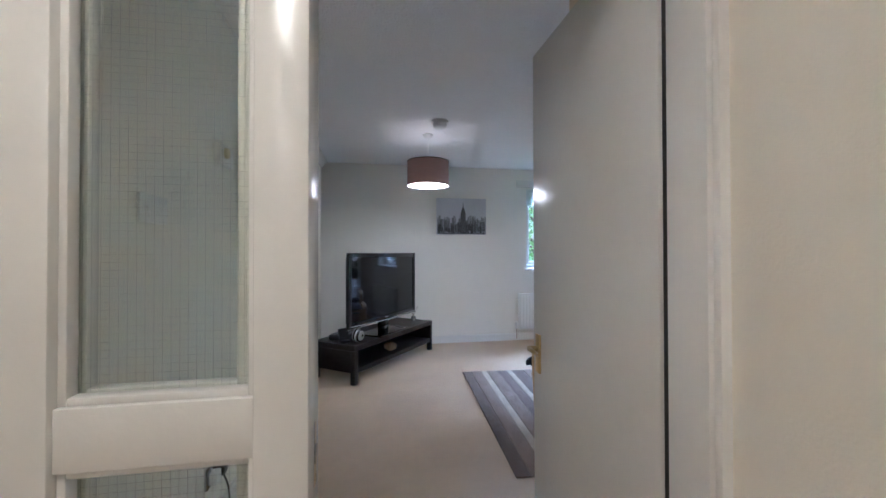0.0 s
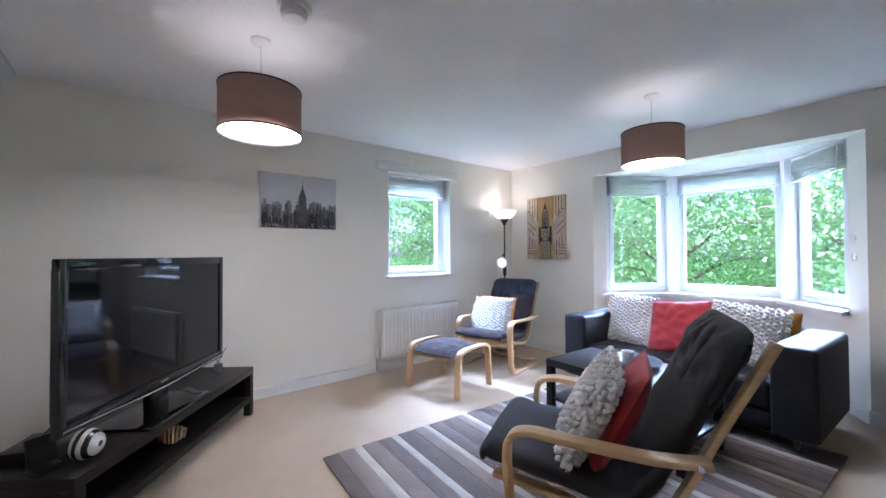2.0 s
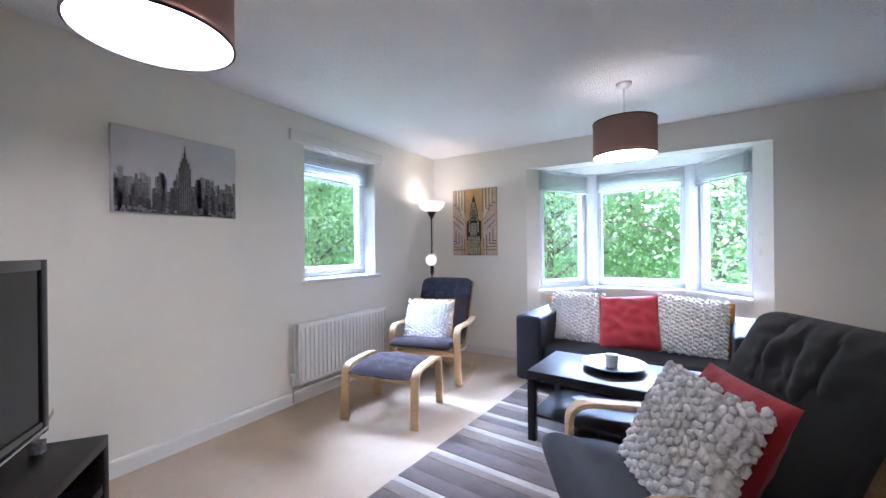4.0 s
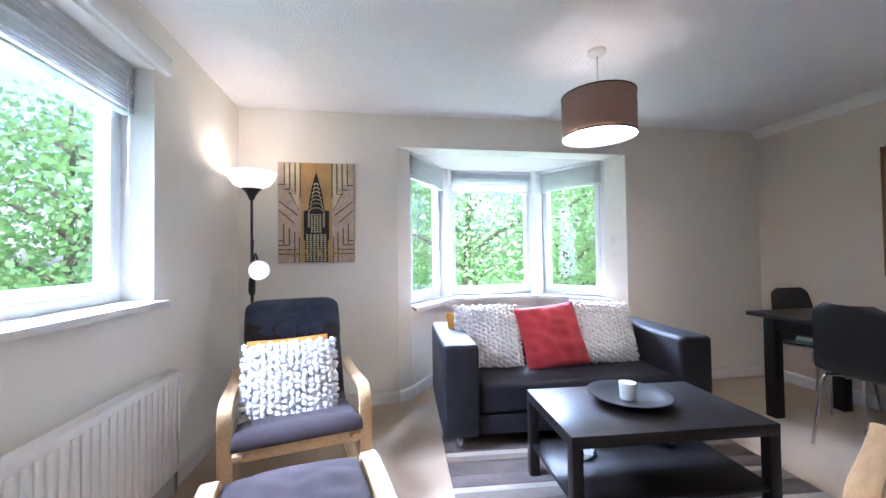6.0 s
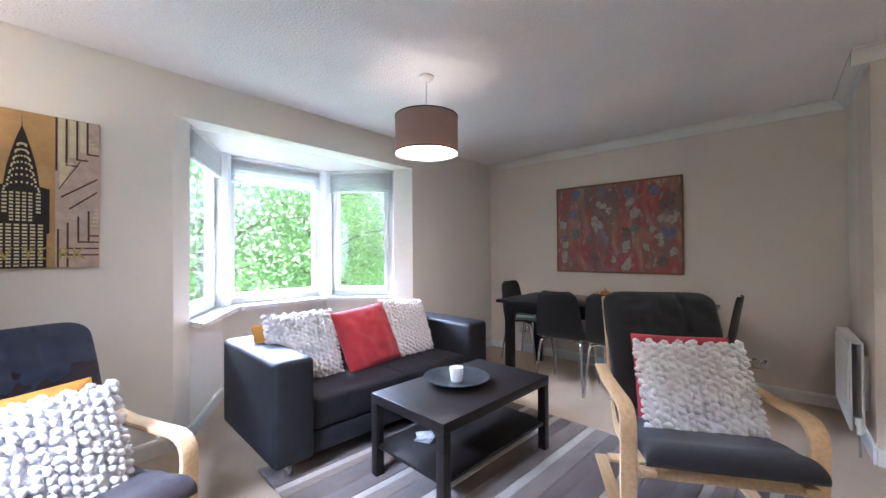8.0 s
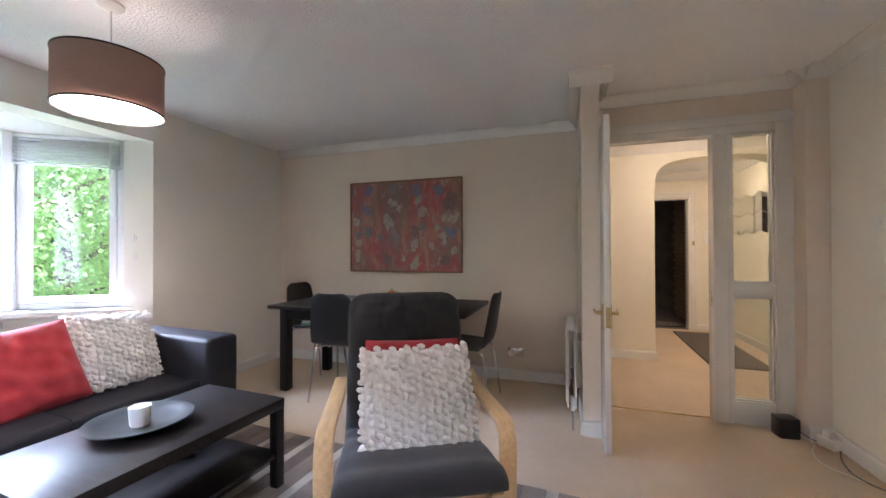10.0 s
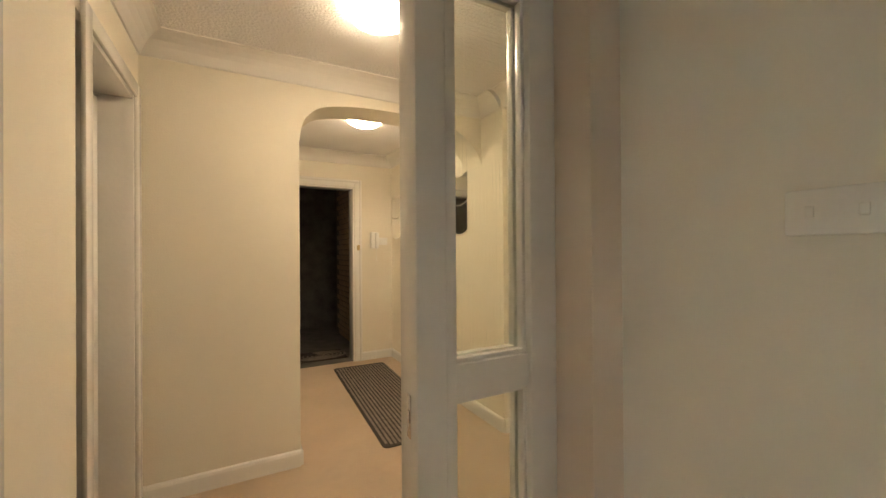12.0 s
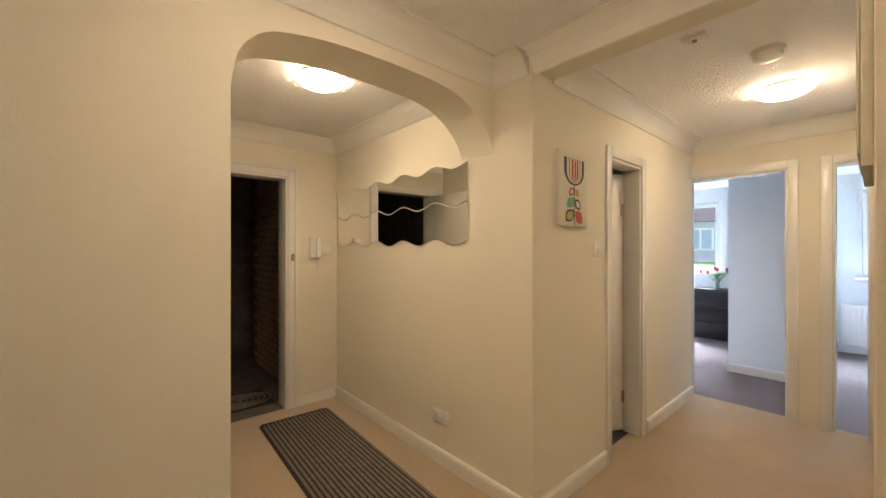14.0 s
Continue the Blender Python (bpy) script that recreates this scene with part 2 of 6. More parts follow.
def strip(points, y0, y1, thick, n=6, bm=None):
    """A bent board: a path in x and z, as wide as y0 to y1."""
    own = bmesh.new()
    ps = smooth_path([(x, 0, z) for x, z in points], n)
    rows = []
    for i, p in enumerate(ps):
        d = (ps[min(i + 1, len(ps) - 1)] - ps[max(i - 1, 0)]).normalized()
        s = Vector((-d.z, 0, d.x)) * thick / 2
        rows.append([own.verts.new((q.x, y, q.z)) for q, y in ((p + s, y0), (p + s, y1), (p - s, y1), (p - s, y0))])
    for a, b in zip(rows, rows[1:]):
        for k in range(4):
            own.faces.new((a[k], a[(k + 1) % 4], b[(k + 1) % 4], b[k]))
    own.faces.new(rows[0][::-1]), own.faces.new(rows[-1])
    bmesh.ops.recalc_face_normals(own, faces=own.faces[:])
    long = [e for e in own.edges if len(e.link_faces) == 2 and e.calc_face_angle(0) > 1.0]
    bmesh.ops.bevel(own, geom=long, offset=0.005, segments=2, affect="EDGES", profile=0.5)
    return merge(bm, own)


def prism(outline, depth, bm=None, m=None, bev=0.0):
    """A flat plate: an outline in x and z, from y = 0 to y = depth."""
    own = bmesh.new()
    a = [own.verts.new((x, 0, z)) for x, z in outline]
    b = [own.verts.new((x, depth, z)) for x, z in outline]
    own.faces.new(a), own.faces.new(b[::-1])
    for k in range(len(a)):
        own.faces.new((a[k], b[k], b[(k + 1) % len(a)], a[(k + 1) % len(a)]))
    bmesh.ops.recalc_face_normals(own, faces=own.faces[:])
    if bev:
        bmesh.ops.bevel(own, geom=own.edges[:], offset=bev, segments=2, affect="EDGES", profile=0.5)
    return merge(bm, own, m)


def pad(w, d, h, seed=0, nx=22, ny=22, pinch=0.35, wrinkle=0.006):
    """A stuffed cushion, w by d and h thick, lying flat round its own middle."""
    bm = bmesh.new()
    rows = {}
    for s in (1, -1):
        for i in range(nx + 1):
            for j in range(ny + 1):
                u, v = 2 * i / nx - 1, 2 * j / ny - 1
                edge = max(0.0, (1 - abs(u) ** 2.6) * (1 - abs(v) ** 2.6)) ** 0.5
                rim = i in (0, nx) or j in (0, ny)
                if rim and s < 0:
                    rows[s, i, j] = rows[1, i, j]
                    continue
                pull = 1 - pinch * 0.16 * (1 - abs(u * v)) * (u * u + v * v) / 2
                z = s * h / 2 * edge + wrinkle * edge * noise.noise((3.5 * u + seed, 3.5 * v, s * 2.0 + seed)) * 2
                rows[s, i, j] = bm.verts.new((u * w / 2 * pull, v * d / 2 * pull, 0 if rim else z))
    for s in (1, -1):
        for i in range(nx):
            for j in range(ny):
                f = [rows[s, i, j], rows[s, i + 1, j], rows[s, i + 1, j + 1], rows[s, i, j + 1]]
                bm.faces.new(f if s > 0 else f[::-1])
    return bm


def blobs(places, bm=None):
    """Many small rounded lumps: (place, size, turn)."""
    base = bmesh.new()
    bmesh.ops.create_icosphere(base, subdivisions=1, radius=1)
    co = np.array([v.co for v in base.verts])
    fa = np.array([[v.index for v in f.verts] for f in base.faces])
    base.free()
    vs, fs = [], []
    for k, (p, size, turn) in enumerate(places):
        rot = np.array(Euler(turn).to_matrix())
        vs.append((co * np.array(size)) @ rot.T + np.array(p))
        fs.append(fa + k * len(co))
    return np.concatenate(vs), np.concatenate(fs)


def raw(name, verts, faces, material, parent=None, label="", smooth=True):
    me = bpy.data.meshes.new(name)
    me.from_pydata(np.asarray(verts).tolist(), [], np.asarray(faces).tolist())
    me.materials.append(material)
    ob = new(name, me)
    if smooth:
        for p in me.polygons:
            p.use_smooth = True
    if parent:
        ob.parent = parent
    if label:
        tagged(ob, label)
    return ob


def along(p, q):
    """A pose at p in plan, with x towards q."""
    return pose(p[0], p[1], 0, 0, 0, math.degrees(math.atan2(q[1] - p[1], q[0] - p[0])))


def span(p, q):
    return math.hypot(q[0] - p[0], q[1] - p[1])


def moulding(p, q, z, profile, bm=None, ext=0.0):
    """A profile of (out, up) points, drawn from p to q; out lies to the left of the way."""
    own = bmesh.new()
    L = span(p, q)
    a = [own.verts.new((-ext, o, z + u)) for o, u in profile]
    b = [own.verts.new((L + ext, o, z + u)) for o, u in profile]
    own.faces.new(a), own.faces.new(b[::-1])
    for k in range(len(a)):
        own.faces.new((a[k], b[k], b[(k + 1) % len(a)], a[(k + 1) % len(a)]))
    bmesh.ops.recalc_face_normals(own, faces=own.faces[:])
    return merge(bm, own, along(p, q))


COVE = [(0, 0), (0.078, 0), (0.076, -0.010), (0.066, -0.013), (0.052, -0.022), (0.038, -0.034), (0.026, -0.050), (0.018, -0.066), (0.012, -0.076), (0, -0.078)]
BIGCOVE = [(0, 0), (0.11, 0), (0.11, -0.006), (0.098, -0.009), (0.075, -0.022), (0.052, -0.042), (0.033, -0.066), (0.018, -0.092), (0.008, -0.110), (0, -0.114)]
SKIRT = [(0, 0), (0.016, 0), (0.016, 0.075), (0.012, 0.088), (0.006, 0.094), (0, 0.095)]

# ---- large structure ----
H, HH = 2.335, 2.362          # ceilings of the living room and of the hall
XW, XE, YS, YN = 0.375, 5.04, 1.14, 5.81
BAY = [(5.04, 4.61), (5.12, 4.50), (5.79, 4.08), (5.80, 3.08), (5.21, 2.66), (5.04, 2.555)]
SILL, HEAD = 0.76, 2.07

floor = structure(part("floor", boxes((0.2, 1.46, -0.12, 6.1, 6.05, 0), (1.83, 0.98, -0.12, 6.1, 1.46, 0), (-2.85, -1.9, -0.121, 1.95, 1.46, -0.001)), CARPET, smooth=False), "beige fitted carpet over living room and hall", "floor")
structure(part("floor_bedroom", boxes((-6.2, -2.0, -0.12, -2.85, 4.0, -0.004)), TAUPE, smooth=False), "dark taupe bedroom carpet", "floor")
structure(part("floor_bathroom", boxes((-2.70, -1.6, -0.12, -0.44, 0.24, 0.001)), TILE, smooth=False), "dark tiled bathroom floor", "floor")
structure(part("floor_landing", boxes((-1.0, -4.2, -0.12, 1.6, -1.9, -0.006)), LANDING, smooth=False), "stair landing floor, coloured dark for the dim stairwell", "floor")

structure(part("ceiling", boxes((0.2, 1.60, H, XE + 0.0, 6.0, H + 0.15), (1.72, 0.98, H, XE, 1.60, H + 0.15)), CEIL, smooth=False), "white stippled living room ceiling", "ceiling")
structure(part("ceiling_bay", boxes((XE + 0.2, 2.4, HEAD, 6.1, 4.8, HEAD + 0.2)), GLOSS, smooth=False), "smooth white soffit of the bay window", "ceiling")
structure(part("ceiling_hall", boxes((-2.9, -2.1, HH, 1.95, 1.58, HH + 0.15)), CEIL, smooth=False), "stippled cream hall ceiling", "ceiling")
structure(part("ceiling_bedroom", boxes((-6.2, -2.0, HH, -2.9, 4.0, HH + 0.15)), CEIL, smooth=False), "white bedroom ceiling", "ceiling")
structure(part("ceiling_bathroom", boxes((-2.7, -1.6, 2.3, -0.44, 0.2, 2.4)), CEIL, smooth=False), "white bathroom ceiling", "ceiling")
structure(part("ceiling_landing", boxes((-1.0, -4.2, 2.5, 1.6, -2.05, 2.6)), LANDING, smooth=False), "landing ceiling, coloured dark for the dim stairwell", "ceiling")

# living room walls
structure(part("wall_west", boxes((0.2, 1.73, 0, XW, 6.0, H)), WALL, smooth=False), "off-white painted living room wall", "wall")
W1 = (3.095, 3.94, 0.98, 2.08)
structure(part("wall_north", boxes((0.2, YN, 0, W1[0], 6.05, H), (W1[1], YN, 0, XE + 0.2, 6.05, H), (W1[0], YN, 0, W1[1], 6.05, W1[2]), (W1[0], YN, W1[3], W1[1], 6.05, H)), WALL, smooth=False), "off-white painted wall with a small window", "wall")
structure(part("wall_east", boxes((XE, 4.61, 0, XE + 0.2, YN, H), (XE, 0.976, 0, XE + 0.2, BAY[5][1], H), (XE, BAY[5][1], HEAD, XE + 0.2, 4.61, H)), WALL, smooth=False), "off-white painted wall round the bay window", "wall")
structure(part("wall_south", boxes((1.83, 0.976, 0, XE, YS, H)), BEIGEW, smooth=False), "beige painted wall behind the dining table", "wall")
structure(part("wall_hall_return", boxes((1.72, 1.18, 0, 1.83, 1.60, H)), HALLW, smooth=False), "cream painted hall wall beside the door frame", "wall")
structure(part("wall_stub", boxes((1.72, 1.60, 0, 1.83, 2.08, H)), BEIGEW, smooth=False), "short projecting wall beside the door", "wall")
structure(part("wall_door_pier", boxes((0.2, 1.455, 0, 0.497, 1.73, H)), BEIGEW, smooth=False), "narrow wall pier beside the glazed screen", "wall")
structure(part("wall_over_door", boxes((0.497, 1.46, 2.10, 1.72, 1.60, HH)), BEIGEW, smooth=False), "painted wall above the door frame", "wall")


UP = 0.05


def plan_wall(p, q, z0, z1, thick, bm):
    """A wall whose inner face runs from p to q, with its body on the right of the way."""
    return merge(bm, box(0, -thick, z0, span(p, q), 0, z1, bev=0), along(p, q))


pts = BAY[::-1]
for k, (p, q, z1) in enumerate(zip(pts, pts[1:], (HEAD, SILL, SILL, SILL, HEAD))):
    structure(part("wall_bay_%d" % (k + 1), plan_wall(p, q, 0, z1, 0.14, None), WALL, smooth=False), "painted pier of the bay window" if z1 == HEAD else "painted wall under a bay window", "wall")

# hall walls
structure(part("wall_hall_north", boxes((-2.88, 1.452, 0, 0.2, 1.58, HH), (1.76, 1.00, 0, 1.829, 1.179, HH)), HALLW, smooth=False), "cream hall wall", "wall")
structure(part("wall_hall_jamb", boxes((1.722, 1.10, 0, 1.759, 1.179, HH)), HALLW, smooth=False), "cream wall beside the living room door", "wall")
structure(part("wall_hall_east", boxes((1.77, -0.2, 0, 1.95, 0.13, HH), (1.77, 0.88, 0, 1.95, 1.0, HH), (1.77, 0.13, 2.02, 1.95, 0.88, HH)), HALLW, smooth=False), "cream hall wall with a doorway", "wall")
structure(part("wall_mirror", boxes((-0.44, -2.05, 0, -0.28, 0.32, HH)), HALLW, smooth=False), "cream lobby wall below the wavy mirrors", "wall")
structure(part("wall_bathroom", boxes((-1.11, 0.2, 0, -0.44, 0.32, HH), (-2.78, 0.2, 0, -1.62, 0.32, HH), (-1.62, 0.2, 1.98, -1.11, 0.32, HH)), HALLW, smooth=False), "cream corridor wall with the bathroom doorway", "wall")
structure(part("wall_corridor_end", boxes((-2.90, 0.2, 0, -2.78, 0.28, HH), (-2.90, 1.0, 0, -2.78, 1.23, HH), (-2.90, 0.28, 2.03, -2.78, 1.0, HH), (-2.90, 1.23, 2.03, -2.78, 1.46, HH)), HALLW, smooth=False), "cream corridor wall with two bedroom doorways", "wall")
structure(part("wall_front_door", boxes((-0.28, -2.05, 0, 0.16, -1.87, HH), (0.94, -2.05, 0, 1.2, -1.87, HH), (0.16, -2.05, 2.0, 0.94, -1.87, HH)), HALLW, smooth=False), "cream lobby wall with the front doorway", "wall")
structure(part("wall_lobby_east", boxes((1.06, -1.87, 0, 1.2, -0.2, HH)), HALLW, smooth=False), "cream lobby side wall", "wall")

# the arch between hall and lobby
bm = bmesh.new()
AX0, AX1 = -0.28, 1.015
outline = [(1.95, 0), (1.95, HH), (AX0, HH), (AX0, 1.90)]
curve = [(AX0 + 0.012, 1.94), (AX0 + 0.04, 1.985), (AX0 + 0.09, 2.03), (AX0 + 0.16, 2.07), (AX0 + 0.26, 2.10), (AX0 + 0.40, 2.125), (0.36, 2.135), (0.60, 2.13), (0.75, 2.115), (0.885, 2.085), (0.955, 2.035), (0.995, 1.97), (AX1, 1.86)]
prism([*outline, *[(p.x, p.z + UP * min(1.0, (p.x - AX0) * 4)) for p in smooth_path([(x, 0, z) for x, z in curve], 4)], (AX1, 0)], 0.25, bm, pose(0, -0.192, 0))
bmesh.ops.triangulate(bm, faces=[f for f in bm.faces if len(f.verts) > 4])
structure(part("wall_arch", bm, HALLW), "cream wall with a rounded archway to the lobby", "wall")
structure(part("beam", boxes((-0.46, 0.32, 2.27, -0.30, 1.452, HH)), HALLW, smooth=False), "cream ceiling beam across the corridor", "beam")

# rooms beyond
structure(part("wall_bedroom", boxes((-6.2, -2.0, 0, -6.05, -1.25, HH), (-6.2, -0.17, 0, -6.05, 1.30, HH), (-6.2, -1.25, 0, -6.05, -0.17, 1.0), (-6.2, -1.25, 2.15, -6.05, -0.17, HH),
    (-6.2, 2.4, 0, -6.05, 4.0, HH), (-6.2, 1.30, 0, -6.05, 2.4, 1.0), (-6.2, 1.30, 2.15, -6.05, 2.4, HH)), COOLW, smooth=False), "pale bedroom wall with windows", "wall")
structure(part("wall_bedroom_side", boxes((-6.05, -2.1, 0, -2.9, -2.0, HH), (-6.05, 4.0, 0, -2.9, 4.1, HH), (-2.92, -2.0, 0, -2.90, 0.2, HH), (-2.92, 1.46, 0, -2.9, 4.0, HH)), COOLW, smooth=False), "pale bedroom side wall", "wall")
structure(part("wall_between_bedrooms", boxes((-6.05, 0.95, 0, -3.0, 1.05, HH), (-4.6, 0.36, 0, -3.92, 0.95, HH)), COOLW, smooth=False), "pale blue-white wall beside the bedroom door", "wall")
structure(part("wall_bathroom_inner", boxes((-2.72, -1.7, 0, -0.44, -1.6, 2.4), (-2.80, -1.7, 0, -2.70, 0.2, 2.4)), HALLW, smooth=False), "cream bathroom wall", "wall")
structure(part("wall_side_room", boxes((1.95, 0.0, 0, 2.9, 0.06, HH), (1.95, 0.92, 0, 2.9, 0.974, HH), (2.9, 0.0, 0, 2.95, 0.974, HH), (1.95, 0.0, HH, 2.95, 0.974, HH + 0.1), (1.95, 0.0, -0.1, 2.95, 0.974, -0.002)), COOLW, smooth=False), "pale wall of the side room", "wall")

# cornices and skirtings
def trim(name, runs, z, profile, label):
    bm = bmesh.new()
    for p, q in runs:
        moulding(p, q, z, profile, bm)
    structure(part(name, bm, GLOSS, smooth=False), label, "trim")


trim("trim_cornice_living", [((XW, YN), (XW, 1.73)), ((XW, 1.73), (0.497, 1.73)), ((0.497, 1.73), (0.497, 1.60)), ((0.497, 1.60), (1.72, 1.60)), ((1.72, 1.60), (1.72, 2.08)), ((1.645, 2.08), (1.905, 2.08)), ((1.83, 2.08), (1.83, YS)), ((1.83, YS), (XE, YS))], H, COVE, "white moulded plaster cornice")
trim("trim_cornice_hall", [((-0.28, 0.058), (1.77, 0.058)), ((1.77, 0.058), (1.77, 1.1)), ((-0.28, 0.30), (-0.28, 0.058)), ((-2.78, 0.32), (-0.46, 0.32)), ((-2.78, 1.45), (-2.78, 0.32)), ((-0.30, 1.45), (-0.30, 0.32))], HH, BIGCOVE, "white moulded hall cornice")
trim("trim_cornice_lobby", [((1.06, -1.87), (1.06, -0.2)), ((-0.28, -1.87), (1.06, -1.87)), ((-0.28, -0.192), (-0.28, -1.87))], HH, BIGCOVE, "white moulded lobby cornice")
trim("baseboard_living", [((XW, YN), (XW, 1.73)), ((XW, 1.73), (0.497, 1.73)), ((1.72, 2.08), (1.83, 2.08)), ((1.83, 2.08), (1.83, YS)), ((1.83, YS), (XE, YS)), ((XE, YS), BAY[5]), (BAY[5], BAY[4]), (BAY[4], BAY[3]), (BAY[3], BAY[2]), (BAY[2], BAY[1]), (BAY[1], BAY[0]), (BAY[0], (XE, YN)), ((XE, YN), (XW, YN))], 0, SKIRT, "white painted skirting board")
trim("baseboard_hall", [((1.015, 0.058), (1.77, 0.058)), ((-0.28, 0.32), (-0.28, -1.87)), ((-0.28, -1.87), (0.10, -1.87)), ((-1.05, 0.32), (-0.28, 0.32)), ((-2.78, 0.32), (-1.70, 0.32)), ((1.015, -0.19), (1.015, 0.058))], 0, SKIRT, "white painted hall skirting board")
trim("baseboard_bedroom", [((-3.92, 0.36), (-4.6, 0.36)), ((-3.92, 0.95), (-3.92, 0.36)), ((-6.05, 0.95), (-6.05, -2.0)), ((-6.05, 4.0), (-6.05, 1.05))], 0, SKIRT, "white bedroom skirting board")


# ---- doors and screens ----
def casing(name, m, w, h, depth, label, arch=0.065, both=True):
    """A door lining with architraves round an opening w by h; x runs along the wall, y through it."""
    ob = structure(thing(name, label, "door frame", m), label, "door frame")
    part("door_lining", boxes((0, 0, 0, 0.028, depth, h), (w - 0.028, 0, 0, w, depth, h), (0.028, 0, h - 0.028, w - 0.028, depth, h), bev=0.002), GLOSS, ob)
    for y0, y1 in ((-0.016, 0.0), (depth, depth + 0.016))[: 2 if both else 1]:
        part("architrave", boxes((-arch + 0.012, y0, 0, 0.012, y1, h + arch - 0.012), (w - 0.012, y0, 0, w + arch - 0.012, y1, h + arch - 0.012), (0.012, y0, h - 0.012, w - 0.012, y1, h + arch - 0.012), bev=0.005), GLOSS, ob)
    return ob


def lever(parent, m, mat=BRASS, name="door_handle"):
    """A lever on a backplate; y points away from the door."""
    bm = box(-0.02, 0, -0.075, 0.02, 0.008, 0.075, bev=0.003)
    lathe([(0.0, 0.0), (0.011, 0.0), (0.011, 0.045), (0.0, 0.045)], 12, bm, pose(0, 0, 0.02, -90))
    tube([(0, 0.042, 0.02), (0.035, 0.046, 0.022), (0.075, 0.044, 0.018), (0.105, 0.046, 0.024)], lambda t: 0.0085 - 0.002 * t, 10, 5, bm)
    ob = part(name, bm, mat, parent, "brass lever handle")
    ob.matrix_basis = m
    return ob


# glazed screen with the living room door
scr = structure(thing("door_1", "", "", pose(0.497, 1.495, 0)), "white painted glazed screen and doorway to the living room", "door frame")
D = 0.105
part("frame_stile", box(0, 0, 0, 0.098, D, 2.10), GLOSS, scr)
part("frame_post", boxes((0.372, 0, 0, 0.455, D, 1.995), (0.342, 0.0555, 0, 0.3725, D - 0.001, 1.995), bev=0.003), GLOSS, scr)
part("frame_head", boxes((0.098, 0, 1.995, 1.2, D, 2.10), bev=0.004), GLOSS, scr)
part("frame_jamb", boxes((1.19, 0, 0, 1.223, D, 1.995), bev=0.003), GLOSS, scr)
part("frame_rail", boxes((0.098, 0.01, 0.87, 0.3719, 0.0554, 0.965), (0.098, 0.0554, 0.87, 0.3419, D - 0.01, 0.965), bev=0.002), GLOSS, scr)
part("frame_rail", boxes((0.098, 0.01, 0.0, 0.3719, 0.0554, 0.155), (0.098, 0.0554, 0.0, 0.3419, D - 0.01, 0.155), bev=0.002), GLOSS, scr)
for z0, z1 in ((0.155, 0.87), (0.965, 1.995)):
    for y0, y1 in ((0.018, 0.042), (0.058, 0.082)):
        xr = 0.372 if y0 < 0.05 else 0.342
        part("glazing_bead", boxes((0.098, y0, z0, 0.11, y1, z1), (xr - 0.012, y0, z0, xr, y1, z1), (0.11, y0, z0, xr - 0.012, y1, z0 + 0.012), (0.11, y0, z1 - 0.012, xr - 0.012, y1, z1), bev=0.002), GLOSS, scr)
    part("pane", box(0.099, 0.047, z0 + 0.001, 0.371, 0.053, z1 - 0.001, bev=0), SIDEGLASS, scr, "clear glass with a fine wire mesh").visible_shadow = False
for z0, z1 in ((0.155, 0.87), (0.965, 1.995)):
    wire = [(0.0985 + 0.0125 * k, 0.0457, z0, 0.0988 + 0.0125 * k, 0.0460, z1) for k in range(1, 22)]
    wire += [(0.099, 0.0457, z0 + 0.0125 * k, 0.371, 0.0460, z0 + 0.0003 + 0.0125 * k) for k in range(1, int((z1 - z0) / 0.0125))]
    tagged(part("wire_mesh", boxes(*wire), CHROME, scr, "fine wire mesh in the glass", smooth=False), kind="stuff")
part("strike_plate", boxes((0.4555, 0.045, 0.79, 0.4570, 0.07, 0.90), (0.4570, 0.05, 0.83, 0.4595, 0.065, 0.86), bev=0.001), CHROME, scr)
part("architrave", boxes((1.20, -0.018, 0, 1.29, 0, 2.13), (-0.03, -0.018, 2.08, 1.20, 0, 2.13), bev=0.005), GLOSS, scr)
part("architrave", boxes((-0.002, D, 2.05, 1.223, D + 0.014, 2.12), bev=0.004), GLOSS, scr)
part("threshold_bar", boxes((0.455, 0.02, 0.0, 1.19, 0.05, 0.007), bev=0.003), BRASS, scr, "worn brass threshold bar")

# added black strip, its colour stands in for the shade inside the hinge gap
part("gap_shade_strip", boxes((1.193, 0.1055, 0.0, 1.2215, 0.119, 1.98)), BLACKP, scr, "black strip painting shade into the hinge gap", smooth=False)
leaf = structure(thing("door_2", "", "", pose(1.718, 1.617, 0, 0, 0, 90)), "plain white flush door standing open into the living room", "door")
part("door_panel", box(0, 0, 0.012, 0.69, 0.036, 1.985, bev=0.003), GLOSS, leaf)
lever(leaf, pose(0.64, 0, 0.80, 0, 0, 180))
lever(leaf, Matrix.Translation((0.64, 0.036, 0.80)) @ Matrix.Diagonal((-1, 1, 1, 1)))
part("lock_plate", boxes((0.69, 0.009, 0.74, 0.6915, 0.033, 0.86), (0.6915, 0.014, 0.78, 0.700, 0.028, 0.81), bev=0.001), BRASS, leaf)
for z in (0.24, 0.98, 1.72):
    part("hinge", boxes((-0.004, -0.012, z, 0.03, -0.001, z + 0.10), bev=0.002), CHROME, leaf)

casing("door_3", pose(-1.62, 0.2, 0), 0.51, 1.98, 0.12, "white bathroom door frame")
dl = structure(thing("door_4", "", "", pose(-1.592, 0.20, 0, 0, 0, -26)), "plain white bathroom door standing ajar", "door")
part("door_panel", box(0, -0.04, 0.012, 0.455, 0, 1.93, bev=0.003), GLOSS, dl)
for z in (0.22, 1.62):
    part("hinge", box(-0.004, 0.001, z, 0.02, 0.010, z + 0.09, bev=0.002), CHROME, dl)
lever(dl, pose(0.41, 0, 0.95, 0, 0, 0))
